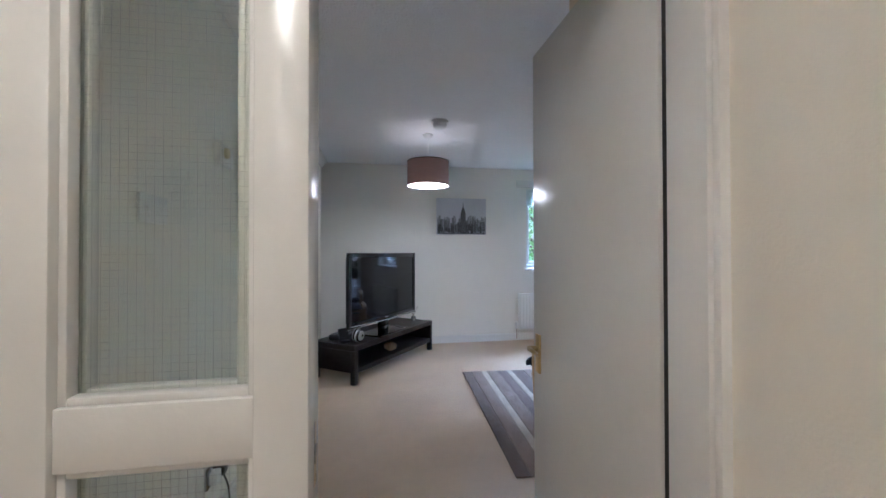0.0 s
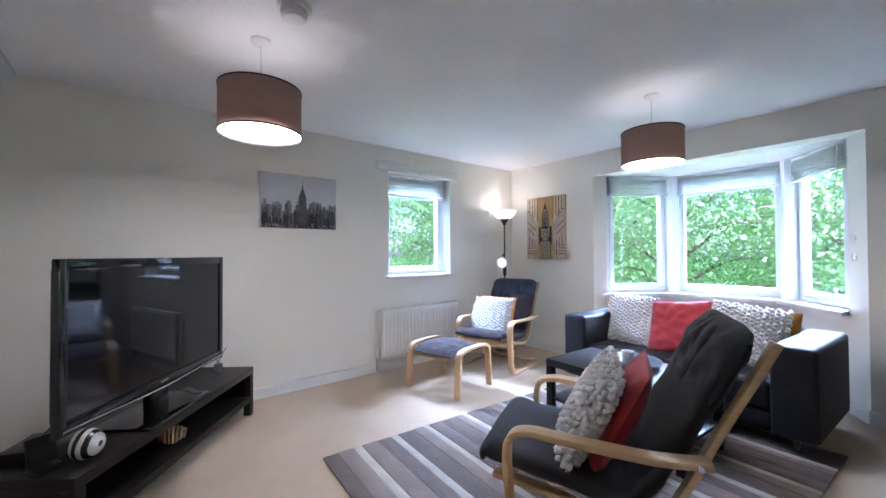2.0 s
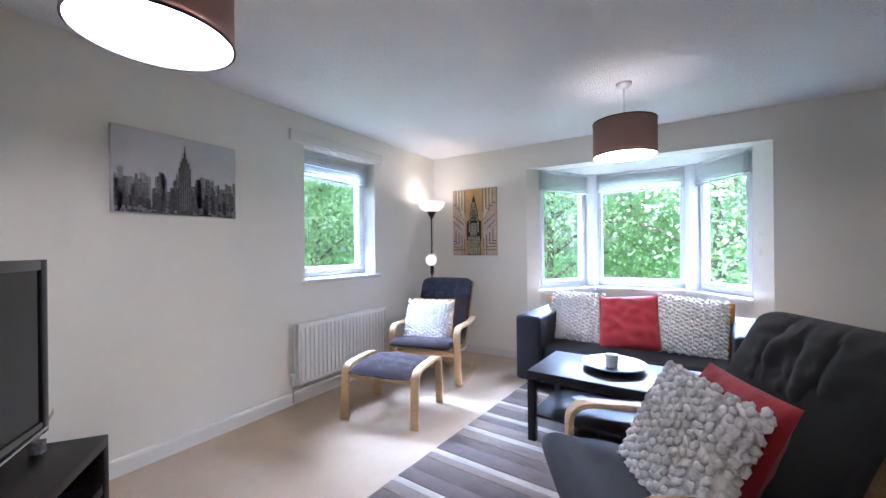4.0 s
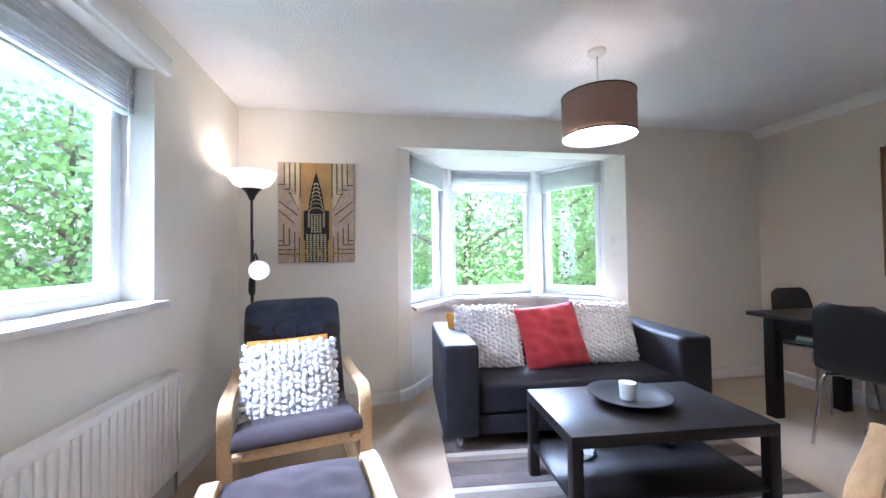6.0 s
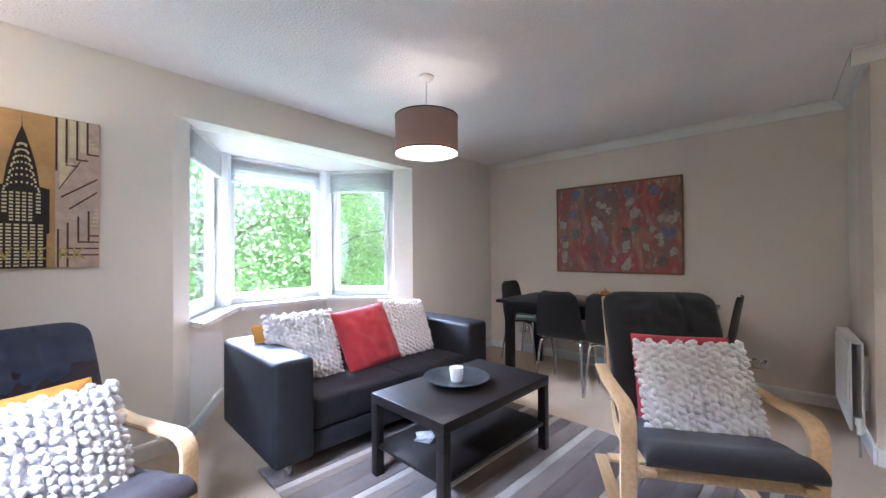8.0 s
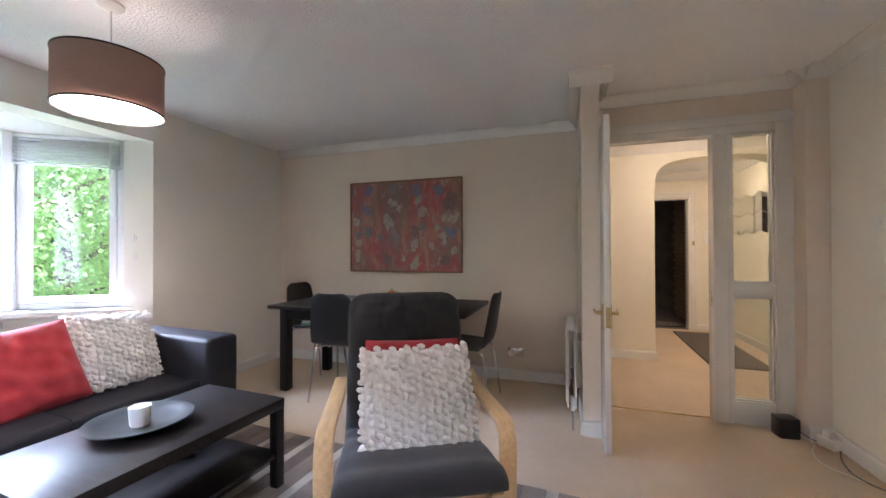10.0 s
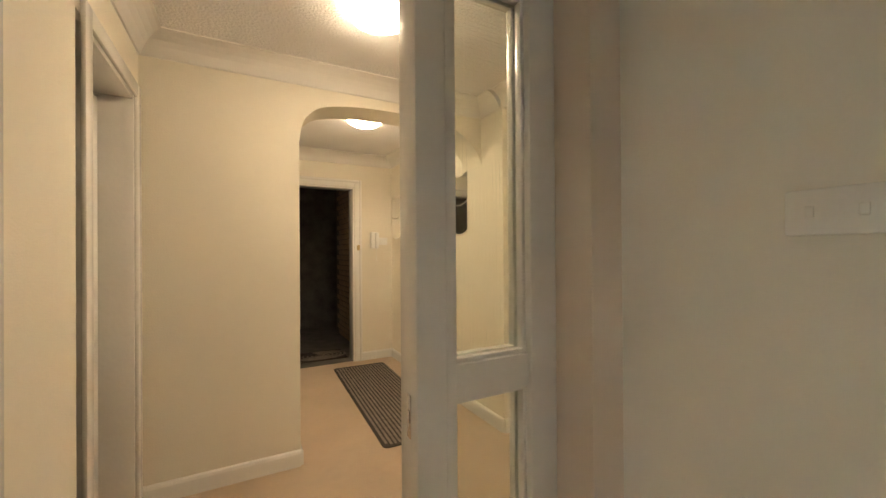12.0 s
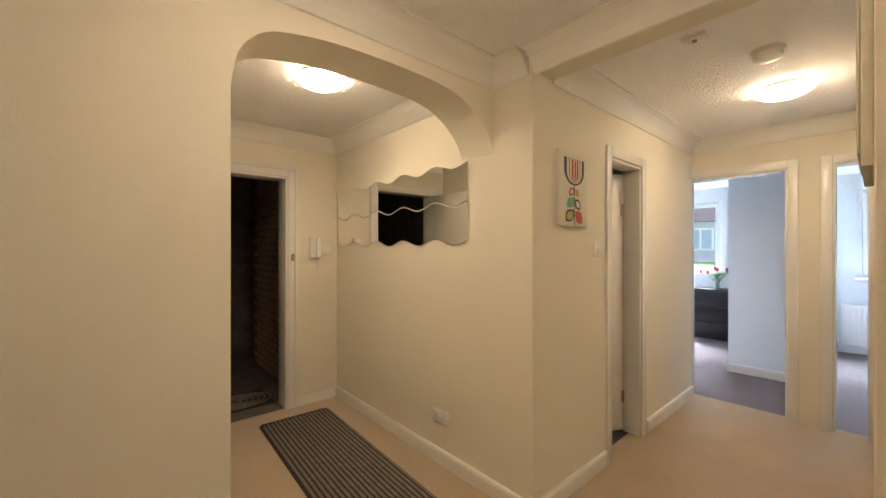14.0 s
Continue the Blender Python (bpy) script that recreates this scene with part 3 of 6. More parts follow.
casing("door_5", pose(-2.78, 0.28, 0, 0, 0, 90), 0.72, 2.03, 0.12, "white bedroom door frame")
casing("door_6", pose(-2.78, 1.23, 0, 0, 0, 90), 0.215, 2.03, 0.12, "white frame of a second bedroom door")
casing("door_7", pose(1.95, 0.13, 0, 0, 0, 90), 0.66, 2.02, 0.18, "white frame of a hall side door")
dl = structure(thing("door_8", "", "", pose(1.90, 0.155, 0, 0, 0, 62)), "plain white side door standing ajar", "door")
part("door_panel", box(0, -0.04, 0.012, 0.60, 0, 1.98, bev=0.003), GLOSS, dl)
lever(dl, pose(0.55, 0, 0.95, 0, 0, 0), CHROME)
fd = casing("door_9", pose(0.16, -2.05, 0), 0.78, 2.0, 0.18, "white front door frame with a stepped architrave", arch=0.085)
part("architrave_step", boxes((-0.070, 0.1955, 0, -0.042, 0.207, 2.070), (-0.042, 0.1955, 2.042, 0.822, 0.207, 2.070), (0.822, 0.1955, 0, 0.850, 0.207, 2.070), bev=0.004), GLOSS, fd)
dl = structure(thing("door_10", "", "", pose(0.93, -1.85, 0, 0, 0, 88)), "white front door standing wide open", "door")
part("door_panel", box(0, 0, 0.014, 0.75, 0.044, 1.97, bev=0.003), GLOSS, dl)
lever(dl, Matrix.Translation((0.69, 0.044, 0.92)) @ Matrix.Diagonal((-1, 1, 1, 1)))
lever(dl, pose(0.69, 0, 0.92, 0, 0, 180))
part("lock_plate", boxes((0.75, 0.01, 0.82, 0.7515, 0.034, 1.02), bev=0.001), BRASS, dl)
part("door_lock", box(0.65, 0.044, 1.28, 0.73, 0.07, 1.36, bev=0.004), BRASS, dl)


# ---- windows ----
def window(name, p, q, z0, z1, label, handle=0.5):
    """A framed casement from p to q, the room on its left."""
    ob = structure(thing(name, "", "", along(p, q)), label, "window")
    L = span(p, q)
    o = 0.042
    part("window_frame", boxes((0, -0.07, z0, o, 0, z1), (L - o, -0.07, z0, L, 0, z1), (o, -0.07, z0, L - o, 0, z0 + o), (o, -0.07, z1 - o, L - o, 0, z1), bev=0.003), UPVC, ob)
    c, d = o + 0.003, 0.046
    a, b, e, f = c, L - c, z0 + c, z1 - c
    part("casement", boxes((a, -0.055, e, a + d, 0.012, f), (b - d, -0.055, e, b, 0.012, f), (a + d, -0.055, e, b - d, 0.012, e + d), (a + d, -0.055, f - d, b - d, 0.012, f), bev=0.004), UPVC, ob)
    part("pane", box(a + d - 0.004, -0.03, e + d - 0.004, b - d + 0.004, -0.024, f - d + 0.004, bev=0), GLASS, ob, "clear window glass").visible_shadow = False
    hx = a + d + handle * (b - a - 2 * d)
    bm = box(hx - 0.03, 0.012, e + 0.01, hx + 0.03, 0.022, e + 0.032, bev=0.003)
    tube([(hx, 0.02, e + 0.02), (hx, 0.042, e + 0.022), (hx + 0.03, 0.05, e + 0.026), (hx + 0.09, 0.05, e + 0.036)], 0.006, 8, 4, bm)
    part("window_handle", bm, UPVC, ob)
    return ob


def blind(p, q, z1, stack, label):
    """A venetian blind drawn up to its head rail."""
    ob = thing("venetian_blind", label, "blind", along(p, q), "blinds in the living room")
    L = span(p, q)
    part("head_rail", box(0.01, 0.02, z1 - 0.03, L - 0.01, 0.055, z1, bev=0.003), UPVC, ob)
    n = max(13, round(stack / 0.0125))
    me = None
    for k in range(n):
        z = z1 - 0.034 - (stack - 0.06) * (k + 1) / n
        if me is None:
            s = part("slat", box(0.015, 0.018, 0, L - 0.015, 0.062, 0.0035, bev=0.001), UPVC, ob)
            me = s.data
        else:
            s = new("slat", me)
            s.parent = ob
        s.matrix_basis = pose(0, 0.002 * math.sin(5 * k), z, 3 * math.sin(2.3 * k), 0, 0.15 * math.sin(3 * k))
    part("bottom_rail", box(0.012, 0.018, z1 - stack, L - 0.012, 0.06, z1 - stack + 0.014, bev=0.003), UPVC, ob)
    part("tilt_wand", tube([(0.06, 0.06, z1 - 0.03), (0.062, 0.07, z1 - 0.3), (0.064, 0.068, z1 - 0.62)], 0.004, 6, 3), UPVC, ob)
    part("cord", tube([(L - 0.07, 0.06, z1 - 0.03), (L - 0.072, 0.066, z1 - 0.4), (L - 0.068, 0.064, z1 - 0.8)], 0.002, 6, 3), WHITEP, ob)
    return ob


window("window_1", (W1[1], YN + 0.14), (W1[0], YN + 0.14), W1[2], W1[3], "small white upvc casement window")
blind((W1[1] - 0.01, YN + 0.135), (W1[0] + 0.01, YN + 0.135), W1[3] - 0.002, 0.235, "white venetian blind drawn up in the small window")

for k, (p, q) in enumerate(zip(BAY[::-1][1:], BAY[::-1][2:4] + [BAY[1]])):
    u = ((q[0] - p[0]) / span(p, q), (q[1] - p[1]) / span(p, q))
    off = 0.05
    a = (p[0] + u[1] * off + u[0] * 0.02, p[1] - u[0] * off + u[1] * 0.02)
    b = (q[0] + u[1] * off - u[0] * 0.02, q[1] - u[0] * off - u[1] * 0.02)
    window("window_%d" % (k + 2), a, b, SILL + 0.005, HEAD, "white upvc casement of the bay window")
    blind(a, b, HEAD - 0.004, 0.225, "white venetian blind drawn up in the bay")

# posts and sills
bm = bmesh.new()
for x, y in (BAY[2], BAY[3]):
    lathe([(0, SILL), (0.07, SILL), (0.07, HEAD), (0, HEAD)], 8, bm, pose(x + 0.02, y, 0, 0, 0, 22))
structure(part("trim_bay_posts", bm, UPVC), "white corner posts of the bay window", "trim")
def sill_outline(off):
    return [(BAY[5][0] - 0.01, BAY[5][1] - 0.03), (BAY[4][0] - off, BAY[4][1] + 0.03), (BAY[3][0] - off, BAY[3][1] + off * 0.45), (BAY[2][0] - off, BAY[2][1] - off * 0.45), (BAY[1][0] - off, BAY[1][1] - 0.03), (BAY[0][0] - 0.01, BAY[0][1] + 0.03)]
bm = bmesh.new()
inner, outer = sill_outline(0.16), [BAY[5], BAY[4], BAY[3], BAY[2], BAY[1], BAY[0]]
for k in range(1, 4):
    q = [inner[k], inner[k + 1], (outer[k + 1][0] + 0.04, outer[k + 1][1]), (outer[k][0] + 0.04, outer[k][1])]
    own = bmesh.new()
    lo, hi = [own.verts.new((x, y, SILL - 0.028)) for x, y in q], [own.verts.new((x, y, SILL + 0.003)) for x, y in q]
    own.faces.new(lo[::-1]), own.faces.new(hi)
    for i in range(4):
        own.faces.new((lo[i], lo[(i + 1) % 4], hi[(i + 1) % 4], hi[i]))
    bmesh.ops.recalc_face_normals(own, faces=own.faces[:])
    merge(bm, own)
structure(part("trim_bay_sill", bm, GLOSS, smooth=False), "white painted sill of the bay window", "window sill")
structure(part("trim_window_sill", box(W1[0] - 0.03, YN - 0.06, W1[2] - 0.032, W1[1] + 0.03, YN + 0.14, W1[2] - 0.002, bev=0.006), GLOSS), "white painted window sill", "window sill")
structure(part("trim_curtain_board", boxes((2.95, YN - 0.035, 2.09, 4.03, YN, 2.18), bev=0.004), GLOSS), "white painted curtain board above the window", "trim")


for z in (1.16, 1.30):
    cl = thing("cord_cleat", "small white blind cord cleat on the bay reveal", "cord cleat", along(BAY[5], BAY[4]) @ pose(0.12, 0.001, z), "cord cleats")
    part("base", box(-0.012, 0, -0.02, 0.012, 0.008, 0.02, bev=0.003), WHITEP, cl)
    part("hook", tube([(0, 0.006, -0.028), (0, 0.02, -0.018), (0, 0.022, 0.018), (0, 0.01, 0.03)], 0.004, 6, 4), WHITEP, cl)


# ---- living room things ----
def turned(x, y, fx, fy, z=0.0):
    """A pose on the floor whose local x faces (fx, fy)."""
    return pose(x, y, z, 0, 0, math.degrees(math.atan2(fy, fx)))


def head_pillow(w, d, h, seed):
    """A padded pillow with rounded corners, puckered by upright pleats."""
    bm = pad(w, d, h, seed=seed, nx=44, ny=24, pinch=0.0, wrinkle=0.010)
    for v in bm.verts:
        u, t = 2 * v.co.x / w, 2 * v.co.y / d
        v.co.x *= 1 - 0.085 * min(1.0, abs(t)) ** 7
        v.co.y *= 1 - 0.16 * min(1.0, abs(u)) ** 9
        pleat = sum(math.exp(-(((u - c - 0.05 * math.sin(2.4 * t + 5 * c)) / 0.045) ** 2)) for c in (-0.36, 0.02, 0.33))
        fold = 0.5 * math.sin(9 * u + 4 * t + seed) * math.exp(-((t + 0.75) / 0.35) ** 2)
        v.co.z -= math.copysign(0.011 * pleat + 0.006 * fold, v.co.z) * (1 if abs(v.co.z) > 0.01 else 0)
    return bm


def armchair(m, cloth, pillow_cloth, label):
    """A cantilevered bentwood armchair; it faces along x."""
    ob = thing("armchair", label, "armchair", m, "bentwood armchairs")
    for s in (1, -1):
        y0, y1 = (0.275, 0.335) if s > 0 else (-0.335, -0.275)
        part("side_frame", strip([(-0.37, 0.555), (-0.20, 0.54), (0.05, 0.550), (0.17, 0.556), (0.232, 0.532), (0.252, 0.46), (0.240, 0.25), (0.225, 0.09), (0.18, 0.022), (0.08, 0.014), (-0.10, 0.014), (-0.42, 0.014)], y0, y1, 0.024), BIRCH, ob)
        y0, y1 = (0.225, 0.272) if s > 0 else (-0.272, -0.225)
        part("seat_frame", strip([(0.32, 0.345), (0.15, 0.325), (-0.05, 0.285), (-0.17, 0.275), (-0.245, 0.31), (-0.30, 0.42), (-0.36, 0.62), (-0.425, 0.82), (-0.46, 0.93)], y0, y1, 0.024), BIRCH, ob)
        part("bolt", lathe([(0, 0), (0.011, 0), (0.009, 0.004), (0, 0.005)], 12, None, pose(-0.335, s * 0.336, 0.548, -90 * s)), CHROME, ob)
    part("cross_rail", boxes((0.25, -0.275, 0.30, 0.272, 0.275, 0.355), bev=0.004), BIRCH, ob)
    part("cross_rail", boxes((-0.19, -0.225, 0.245, -0.13, 0.225, 0.265), bev=0.004), BIRCH, ob)
    part("cross_rail", boxes((-0.40, -0.275, 0.026, -0.33, 0.275, 0.046), bev=0.004), BIRCH, ob)
    # one folded cushion: seat, back and a head roll
    path = smooth_path([(0.36, 0, 0.395), (0.34, 0, 0.425), (0.20, 0, 0.405), (0.0, 0, 0.37), (-0.12, 0, 0.358), (-0.19, 0, 0.40), (-0.245, 0, 0.52), (-0.31, 0, 0.70), (-0.37, 0, 0.87), (-0.395, 0, 0.925)], 5)
    seat = bmesh.new()
    rows, nw = [], 14
    for i, p in enumerate(path):
        d = (path[min(i + 1, len(path) - 1)] - path[max(i - 1, 0)]).normalized()
        nrm = Vector((-d.z, 0, d.x)) * -1
        u = i / (len(path) - 1)
        end = min(1.0, 6 * u + 0.25, 6 * (1 - u) + 0.3)
        ring = []
        for k in range(2 * nw):
            s, c = math.sin(2 * math.pi * k / (2 * nw)), math.cos(2 * math.pi * k / (2 * nw))
            w = math.copysign(abs(c) ** 0.35, c) * 0.272
            t = math.copysign(abs(s) ** 0.6, s) * 0.042 * end
            t *= 1 + 0.12 * math.sin(i * 1.25) + 0.15 * noise.noise((w * 6, i * 0.3, m.translation.x))
            ring.append(seat.verts.new(Vector((p.x, w, p.z)) + nrm * t))
        rows.append(ring)
    for a, b in zip(rows, rows[1:]):
        for k in range(2 * nw):
            seat.faces.new((a[k], a[(k + 1) % (2 * nw)], b[(k + 1) % (2 * nw)], b[k]))
    seat.faces.new(rows[0][::-1]), seat.faces.new(rows[-1])
    bmesh.ops.recalc_face_normals(seat, faces=seat.faces[:])
    part("cushion", seat, cloth, ob)
    head = head_pillow(0.555, 0.31, 0.115, m.translation.x)
    bmesh.ops.transform(head, matrix=pose(-0.350, 0, 0.822, 0, -108, 0) @ pose(0, 0, 0, 0, 0, 90), verts=head.verts[:])
    part("head_pillow", head, pillow_cloth, ob)
    part("piping", tube([(-0.296, y, 0.676 + 0.006 * math.cos(7 * y)) for y in (-0.26, -0.13, 0.0, 0.13, 0.26)], 0.004, 6, 4), cloth, ob)
    for y in (-0.24, 0.24):
        part("bolt", lathe([(0, 0), (0.009, 0), (0.007, 0.004), (0, 0.005)], 12, None, pose(-0.285, math.copysign(0.2725, y), 0.40, math.copysign(90, -y))), CHROME, ob)
    # the back leans further from just above the seat
    for piece in ob.children:
        if piece.name.split(".")[0] in ("seat_frame", "cushion", "head_pillow", "piping"):
            for v in piece.data.vertices:
                if v.co.x < -0.1:
                    v.co.x -= 0.16 * max(0.0, v.co.z - 0.4)
    return ob


def footstool(m):
    ob = thing("footstool", "birch bentwood footstool with a dark cushion", "footstool", m)
    for s in (1, -1):
        y0, y1 = (0.245, 0.305) if s > 0 else (-0.305, -0.245)
        part("side_frame", strip([(-0.245, 0.0), (-0.235, 0.15), (-0.222, 0.30), (-0.20, 0.365), (-0.13, 0.385), (0.0, 0.388), (0.13, 0.385), (0.20, 0.365), (0.222, 0.30), (0.235, 0.15), (0.245, 0.0)], y0, y1, 0.024), BIRCH, ob)
    for x in (-0.21, 0.19):
        part("cross_rail", box(x, -0.246, 0.29, x + 0.02, 0.246, 0.345), BIRCH, ob)
    bm = pad(0.50, 0.485, 0.10, seed=3, pinch=0.0, wrinkle=0.008)
    for v in bm.verts:
        v.co.z = v.co.z + 0.365 + 0.03 * (v.co.x / 0.25) ** 2 * (-1)
    part("cushion", bm, PURPLE, ob)
    return ob


PURPLE = surface("aubergine_cotton", (0.046, 0.033, 0.036), 0.9, vary=0.15, scale=10, bump=0.5, bump_scale=500, spec=0.2, sheen=0.1)
armchair(turned(4.05, 5.19, -0.97, -0.24) @ Matrix.Diagonal((1, 1, 0.94, 1)), PURPLE, NAVY, "birch bentwood armchair with an aubergine seat and faded navy pillow")
armchair(turned(2.536, 3.229, -0.466, 0.885) @ Matrix.Diagonal((1.03, 1.06, 0.995, 1)), CHARCOAL, CHARCOAL, "birch bentwood armchair with a black cushion")
footstool(turned(3.28, 5.04, -0.977, -0.21))


def woolly(m, label, seed, w=0.44):
    """A cushion covered with rows of thick felted petals."""
    ob = thing("cushion", label, "cushion", m, "white petal cushions")
    part("cover", pad(w, w, 0.11, seed=seed), WOOL, ob)
    rnd = random.Random(seed)
    lumps, n = [], 15
    for s in (1, -1):
        for i in range(n):
            for j in range(n):
                u, v = 2 * (i + 0.5 * (j % 2)) / (n - 0.5) - 1 + rnd.uniform(-0.03, 0.03), 2 * j / (n - 1) - 1 + rnd.uniform(-0.03, 0.03)
                if s < 0 and max(abs(u), abs(v)) < 0.55:
                    continue
                edge = max(0.0, (1 - min(1, abs(u)) ** 2.6) * (1 - min(1, abs(v)) ** 2.6)) ** 0.5
                size = (rnd.uniform(0.019, 0.024), rnd.uniform(0.013, 0.016), rnd.uniform(0.012, 0.016))
                lumps.append(((u * w / 2, v * w / 2, s * (0.055 * edge + 0.006)), size, (rnd.uniform(-0.4, 0.4), rnd.uniform(-0.6, 0.1), rnd.uniform(-0.7, 0.7) + (0.2 if j % 2 else 1.0))))
    vs, fs = blobs(lumps)
    tagged(raw("petals", vs, fs, WOOL, ob), kind="stuff")
    return ob


def cushion(m, mat, label, seed, w=0.44, h=0.13):
    ob = thing("cushion", label, "cushion", m, "plain cushions")
    part("cover", pad(w, w, h, seed=seed, wrinkle=0.010, nx=30, ny=30), mat, ob)
    part("piping", tube([(-w / 2 * 0.92, -w / 2 * 0.97, 0), (0, -w / 2 * 0.99 + 0.012, 0), (w / 2 * 0.92, -w / 2 * 0.97, 0)], 0.0035, 6, 8), mat, ob)
    return ob


def leaning(x, y, z, fx, fy, lean=68, spin=0):
    """A cushion that stands on its edge and leans back, its face towards (fx, fy)."""
    return turned(x, y, fx, fy, z) @ pose(0, 0, 0, 0, lean, 0) @ pose(0, 0, 0, 0, 0, spin)


# cushions on the chairs
c1 = turned(4.05, 5.19, -0.97, -0.24)
woolly(c1 @ pose(0.05, -0.03, 0.520, 0, 66, 0), "white felt petal cushion on the navy armchair", 11, 0.43)
cushion(c1 @ pose(-0.07, -0.03, 0.535, 0, 66, 4), AMBER, "orange cotton cushion behind the white one on the armchair", 12, 0.42, 0.10)
c2 = turned(2.536, 3.229, -0.466, 0.885)
woolly(c2 @ pose(-0.005, 0.025, 0.553, 0, 62, 3), "white felt petal cushion on the black armchair", 13, 0.455)
cushion(c2 @ pose(-0.135, 0.015, 0.572, 0, 64, -3), REDC, "red cotton cushion behind the white one on the armchair", 14, 0.44, 0.12)

# sofa
SX0, SX1, SY0, SY1 = 4.025, 4.905, 2.695, 4.405
sofa = thing("sofa", "dark leather two-seat sofa with square arms and steel legs", "sofa", pose(SX0, SY0, 0, 0, 0, -3.7))
L, W = SX1 - SX0, SY1 - SY0
for y0 in (0, W - 0.22):
    part("arm", box(0, y0, 0.10, L - 0.02, y0 + 0.22, 0.645, bev=0.03, seg=4), LEATHER, sofa)
bm = box(0.03, 0.222, 0.22, 0.70, W - 0.222, 0.405, bev=0.035, seg=4)
part("seat", bm, LEATHER, sofa)
part("base", box(0.035, 0.222, 0.10, L - 0.05, W - 0.222, 0.219, bev=0.015), LEATHER, sofa)
part("backrest", box(0.60, 0.222, 0.35, L, W - 0.222, 0.66, bev=0.04, seg=4), LEATHER, sofa)
part("seam", tube([(0.032, W / 2, 0.25), (0.033, W / 2, 0.37), (0.06, W / 2, 0.4065), (0.3, W / 2, 0.407), (0.6, W / 2, 0.407)], 0.003, 6, 4), LEATHER, sofa)
for x in (0.09, L - 0.12):
    for y in (0.11, W - 0.11):
        part("leg", lathe([(0, 0), (0.024, 0), (0.024, 0.10), (0, 0.10)], 16, None, pose(x, y, 0)), CHROME, sofa)
woolly(leaning(4.57, 4.00, 0.595, -1, 0.11, 66), "white felt petal cushion on the leather sofa", 21, 0.44)
cushion(leaning(4.64, 4.06, 0.565, -1, 0.1, 72, 4), AMBER, "orange cotton cushion behind the white one on the sofa", 22, 0.42, 0.09)
cushion(leaning(4.48, 3.56, 0.60, -1, 0.08, 64, 6), REDC, "plump red cotton cushion on the leather sofa", 23, 0.45, 0.15)
woolly(leaning(4.51, 3.13, 0.60, -1, -0.06, 66, -6), "white felt petal cushion on the leather sofa", 24, 0.44)
cushion(leaning(4.58, 3.05, 0.59, -1, -0.15, 72, -4), AMBER, "orange cotton cushion behind the white one on the sofa", 25, 0.41, 0.09)

# coffee table
ct = thing("coffee_table", "black-brown coffee table with a lower shelf", "coffee table", pose(3.287, 3.113, 0, 0, 0, -3.5))
part("tabletop", box(0, 0, 0.40, 0.55, 0.91, 0.45, bev=0.003), BLACKWOOD, ct)
for x in (0, 0.50):
    for y in (0, 0.86):
        part("leg", box(x + 0.001, y + 0.001, 0, x + 0.049, y + 0.049, 0.40, bev=0.003), BLACKWOOD, ct)
part("shelf", box(0.012, 0.012, 0.165, 0.538, 0.898, 0.182, bev=0.003), BLACKWOOD, ct)
GLASSDISH = surface("dark_glazed_dish", (0.03, 0.035, 0.037), 0.3, vary=0.3, scale=12, spec=0.3)
dish = thing("dish", "wide shallow dark glazed dish on the coffee table", "dish", pose(3.645, 3.56, 0.451))
part("bowl", lathe([(0, 0.0), (0.07, 0.0), (0.09, 0.006), (0.15, 0.018), (0.19, 0.033), (0.192, 0.037), (0.187, 0.037), (0.148, 0.024), (0.085, 0.012), (0, 0.010)], 48), GLASSDISH, dish)
cup = thing("candle_cup", "small white ceramic candle cup in the dish", "cup", pose(3.635, 3.57, 0.4615))
part("cup_body", lathe([(0, 0), (0.031, 0), (0.035, 0.006), (0.040, 0.08), (0.0375, 0.08), (0.033, 0.03), (0, 0.028)], 28), WHITEP, cup)
part("candle", lathe([(0, 0.030), (0.032, 0.030), (0.035, 0.055), (0, 0.057)], 20), CREAM, cup)
pk = thing("box", "small box with a pale green lid on the table shelf", "box", pose(3.72, 3.31, 0.183, 0, 0, 35))
part("tray", box(-0.055, -0.035, 0, 0.055, 0.035, 0.022, bev=0.003), BLACKP, pk)
part("lid", box(-0.052, -0.032, 0.022, 0.052, 0.032, 0.030, bev=0.002), surface("pale_green_card", (0.55, 0.68, 0.35), 0.6), pk)
pk = thing("coaster_stack", "small stack of grey patterned coasters on the table shelf", "coaster", pose(3.70, 3.77, 0.183, 0, 0, 20))
for k in range(4):
    c = part("coaster", box(-0.045, -0.045, 0, 0.045, 0.045, 0.005, bev=0.001), GREY3, pk)
    c.matrix_basis = pose(0, 0, 0.0052 * k, 0, 0, 11 * k)

# rug
RUG = [(0.085, "a"), (0.10, "b"), (0.055, "c"), (0.11, "b"), (0.09, "d"), (0.05, "c"), (0.12, "a"), (0.08, "b"), (0.045, "c"), (0.10, "d"), (0.13, "a"), (0.06, "b"), (0.05, "c"), (0.12, "d")]
RC = {"a": (0.125, 0.086, 0.066), "b": (0.25, 0.19, 0.145), "c": (0.54, 0.48, 0.39), "d": (0.15, 0.106, 0.09)}
RM = {k: surface("rug_pile_" + k, c, 0.95, vary=0.18, scale=14, bump=1.0, bump_scale=300, spec=0.1, sheen=0.3, stretch=(1, 0.4, 1)) for k, c in RC.items()}
rug = thing("rug", "brown, taupe and cream striped rug under the coffee table", "rug", pose(1.90, 4.535, 0.001, 0, 0, -3.8))
x, k = 0.0, 0
while x < 2.50:
    w, c = RUG[k % len(RUG)]
    w = min(w, 2.505 - x)
    part("stripe", box(x, -1.765, 0, x + w - 0.001, 0, 0.013 + 0.002 * (k % 2), bev=0.004), RM[c], rug)
    x, k = x + w, k + 1

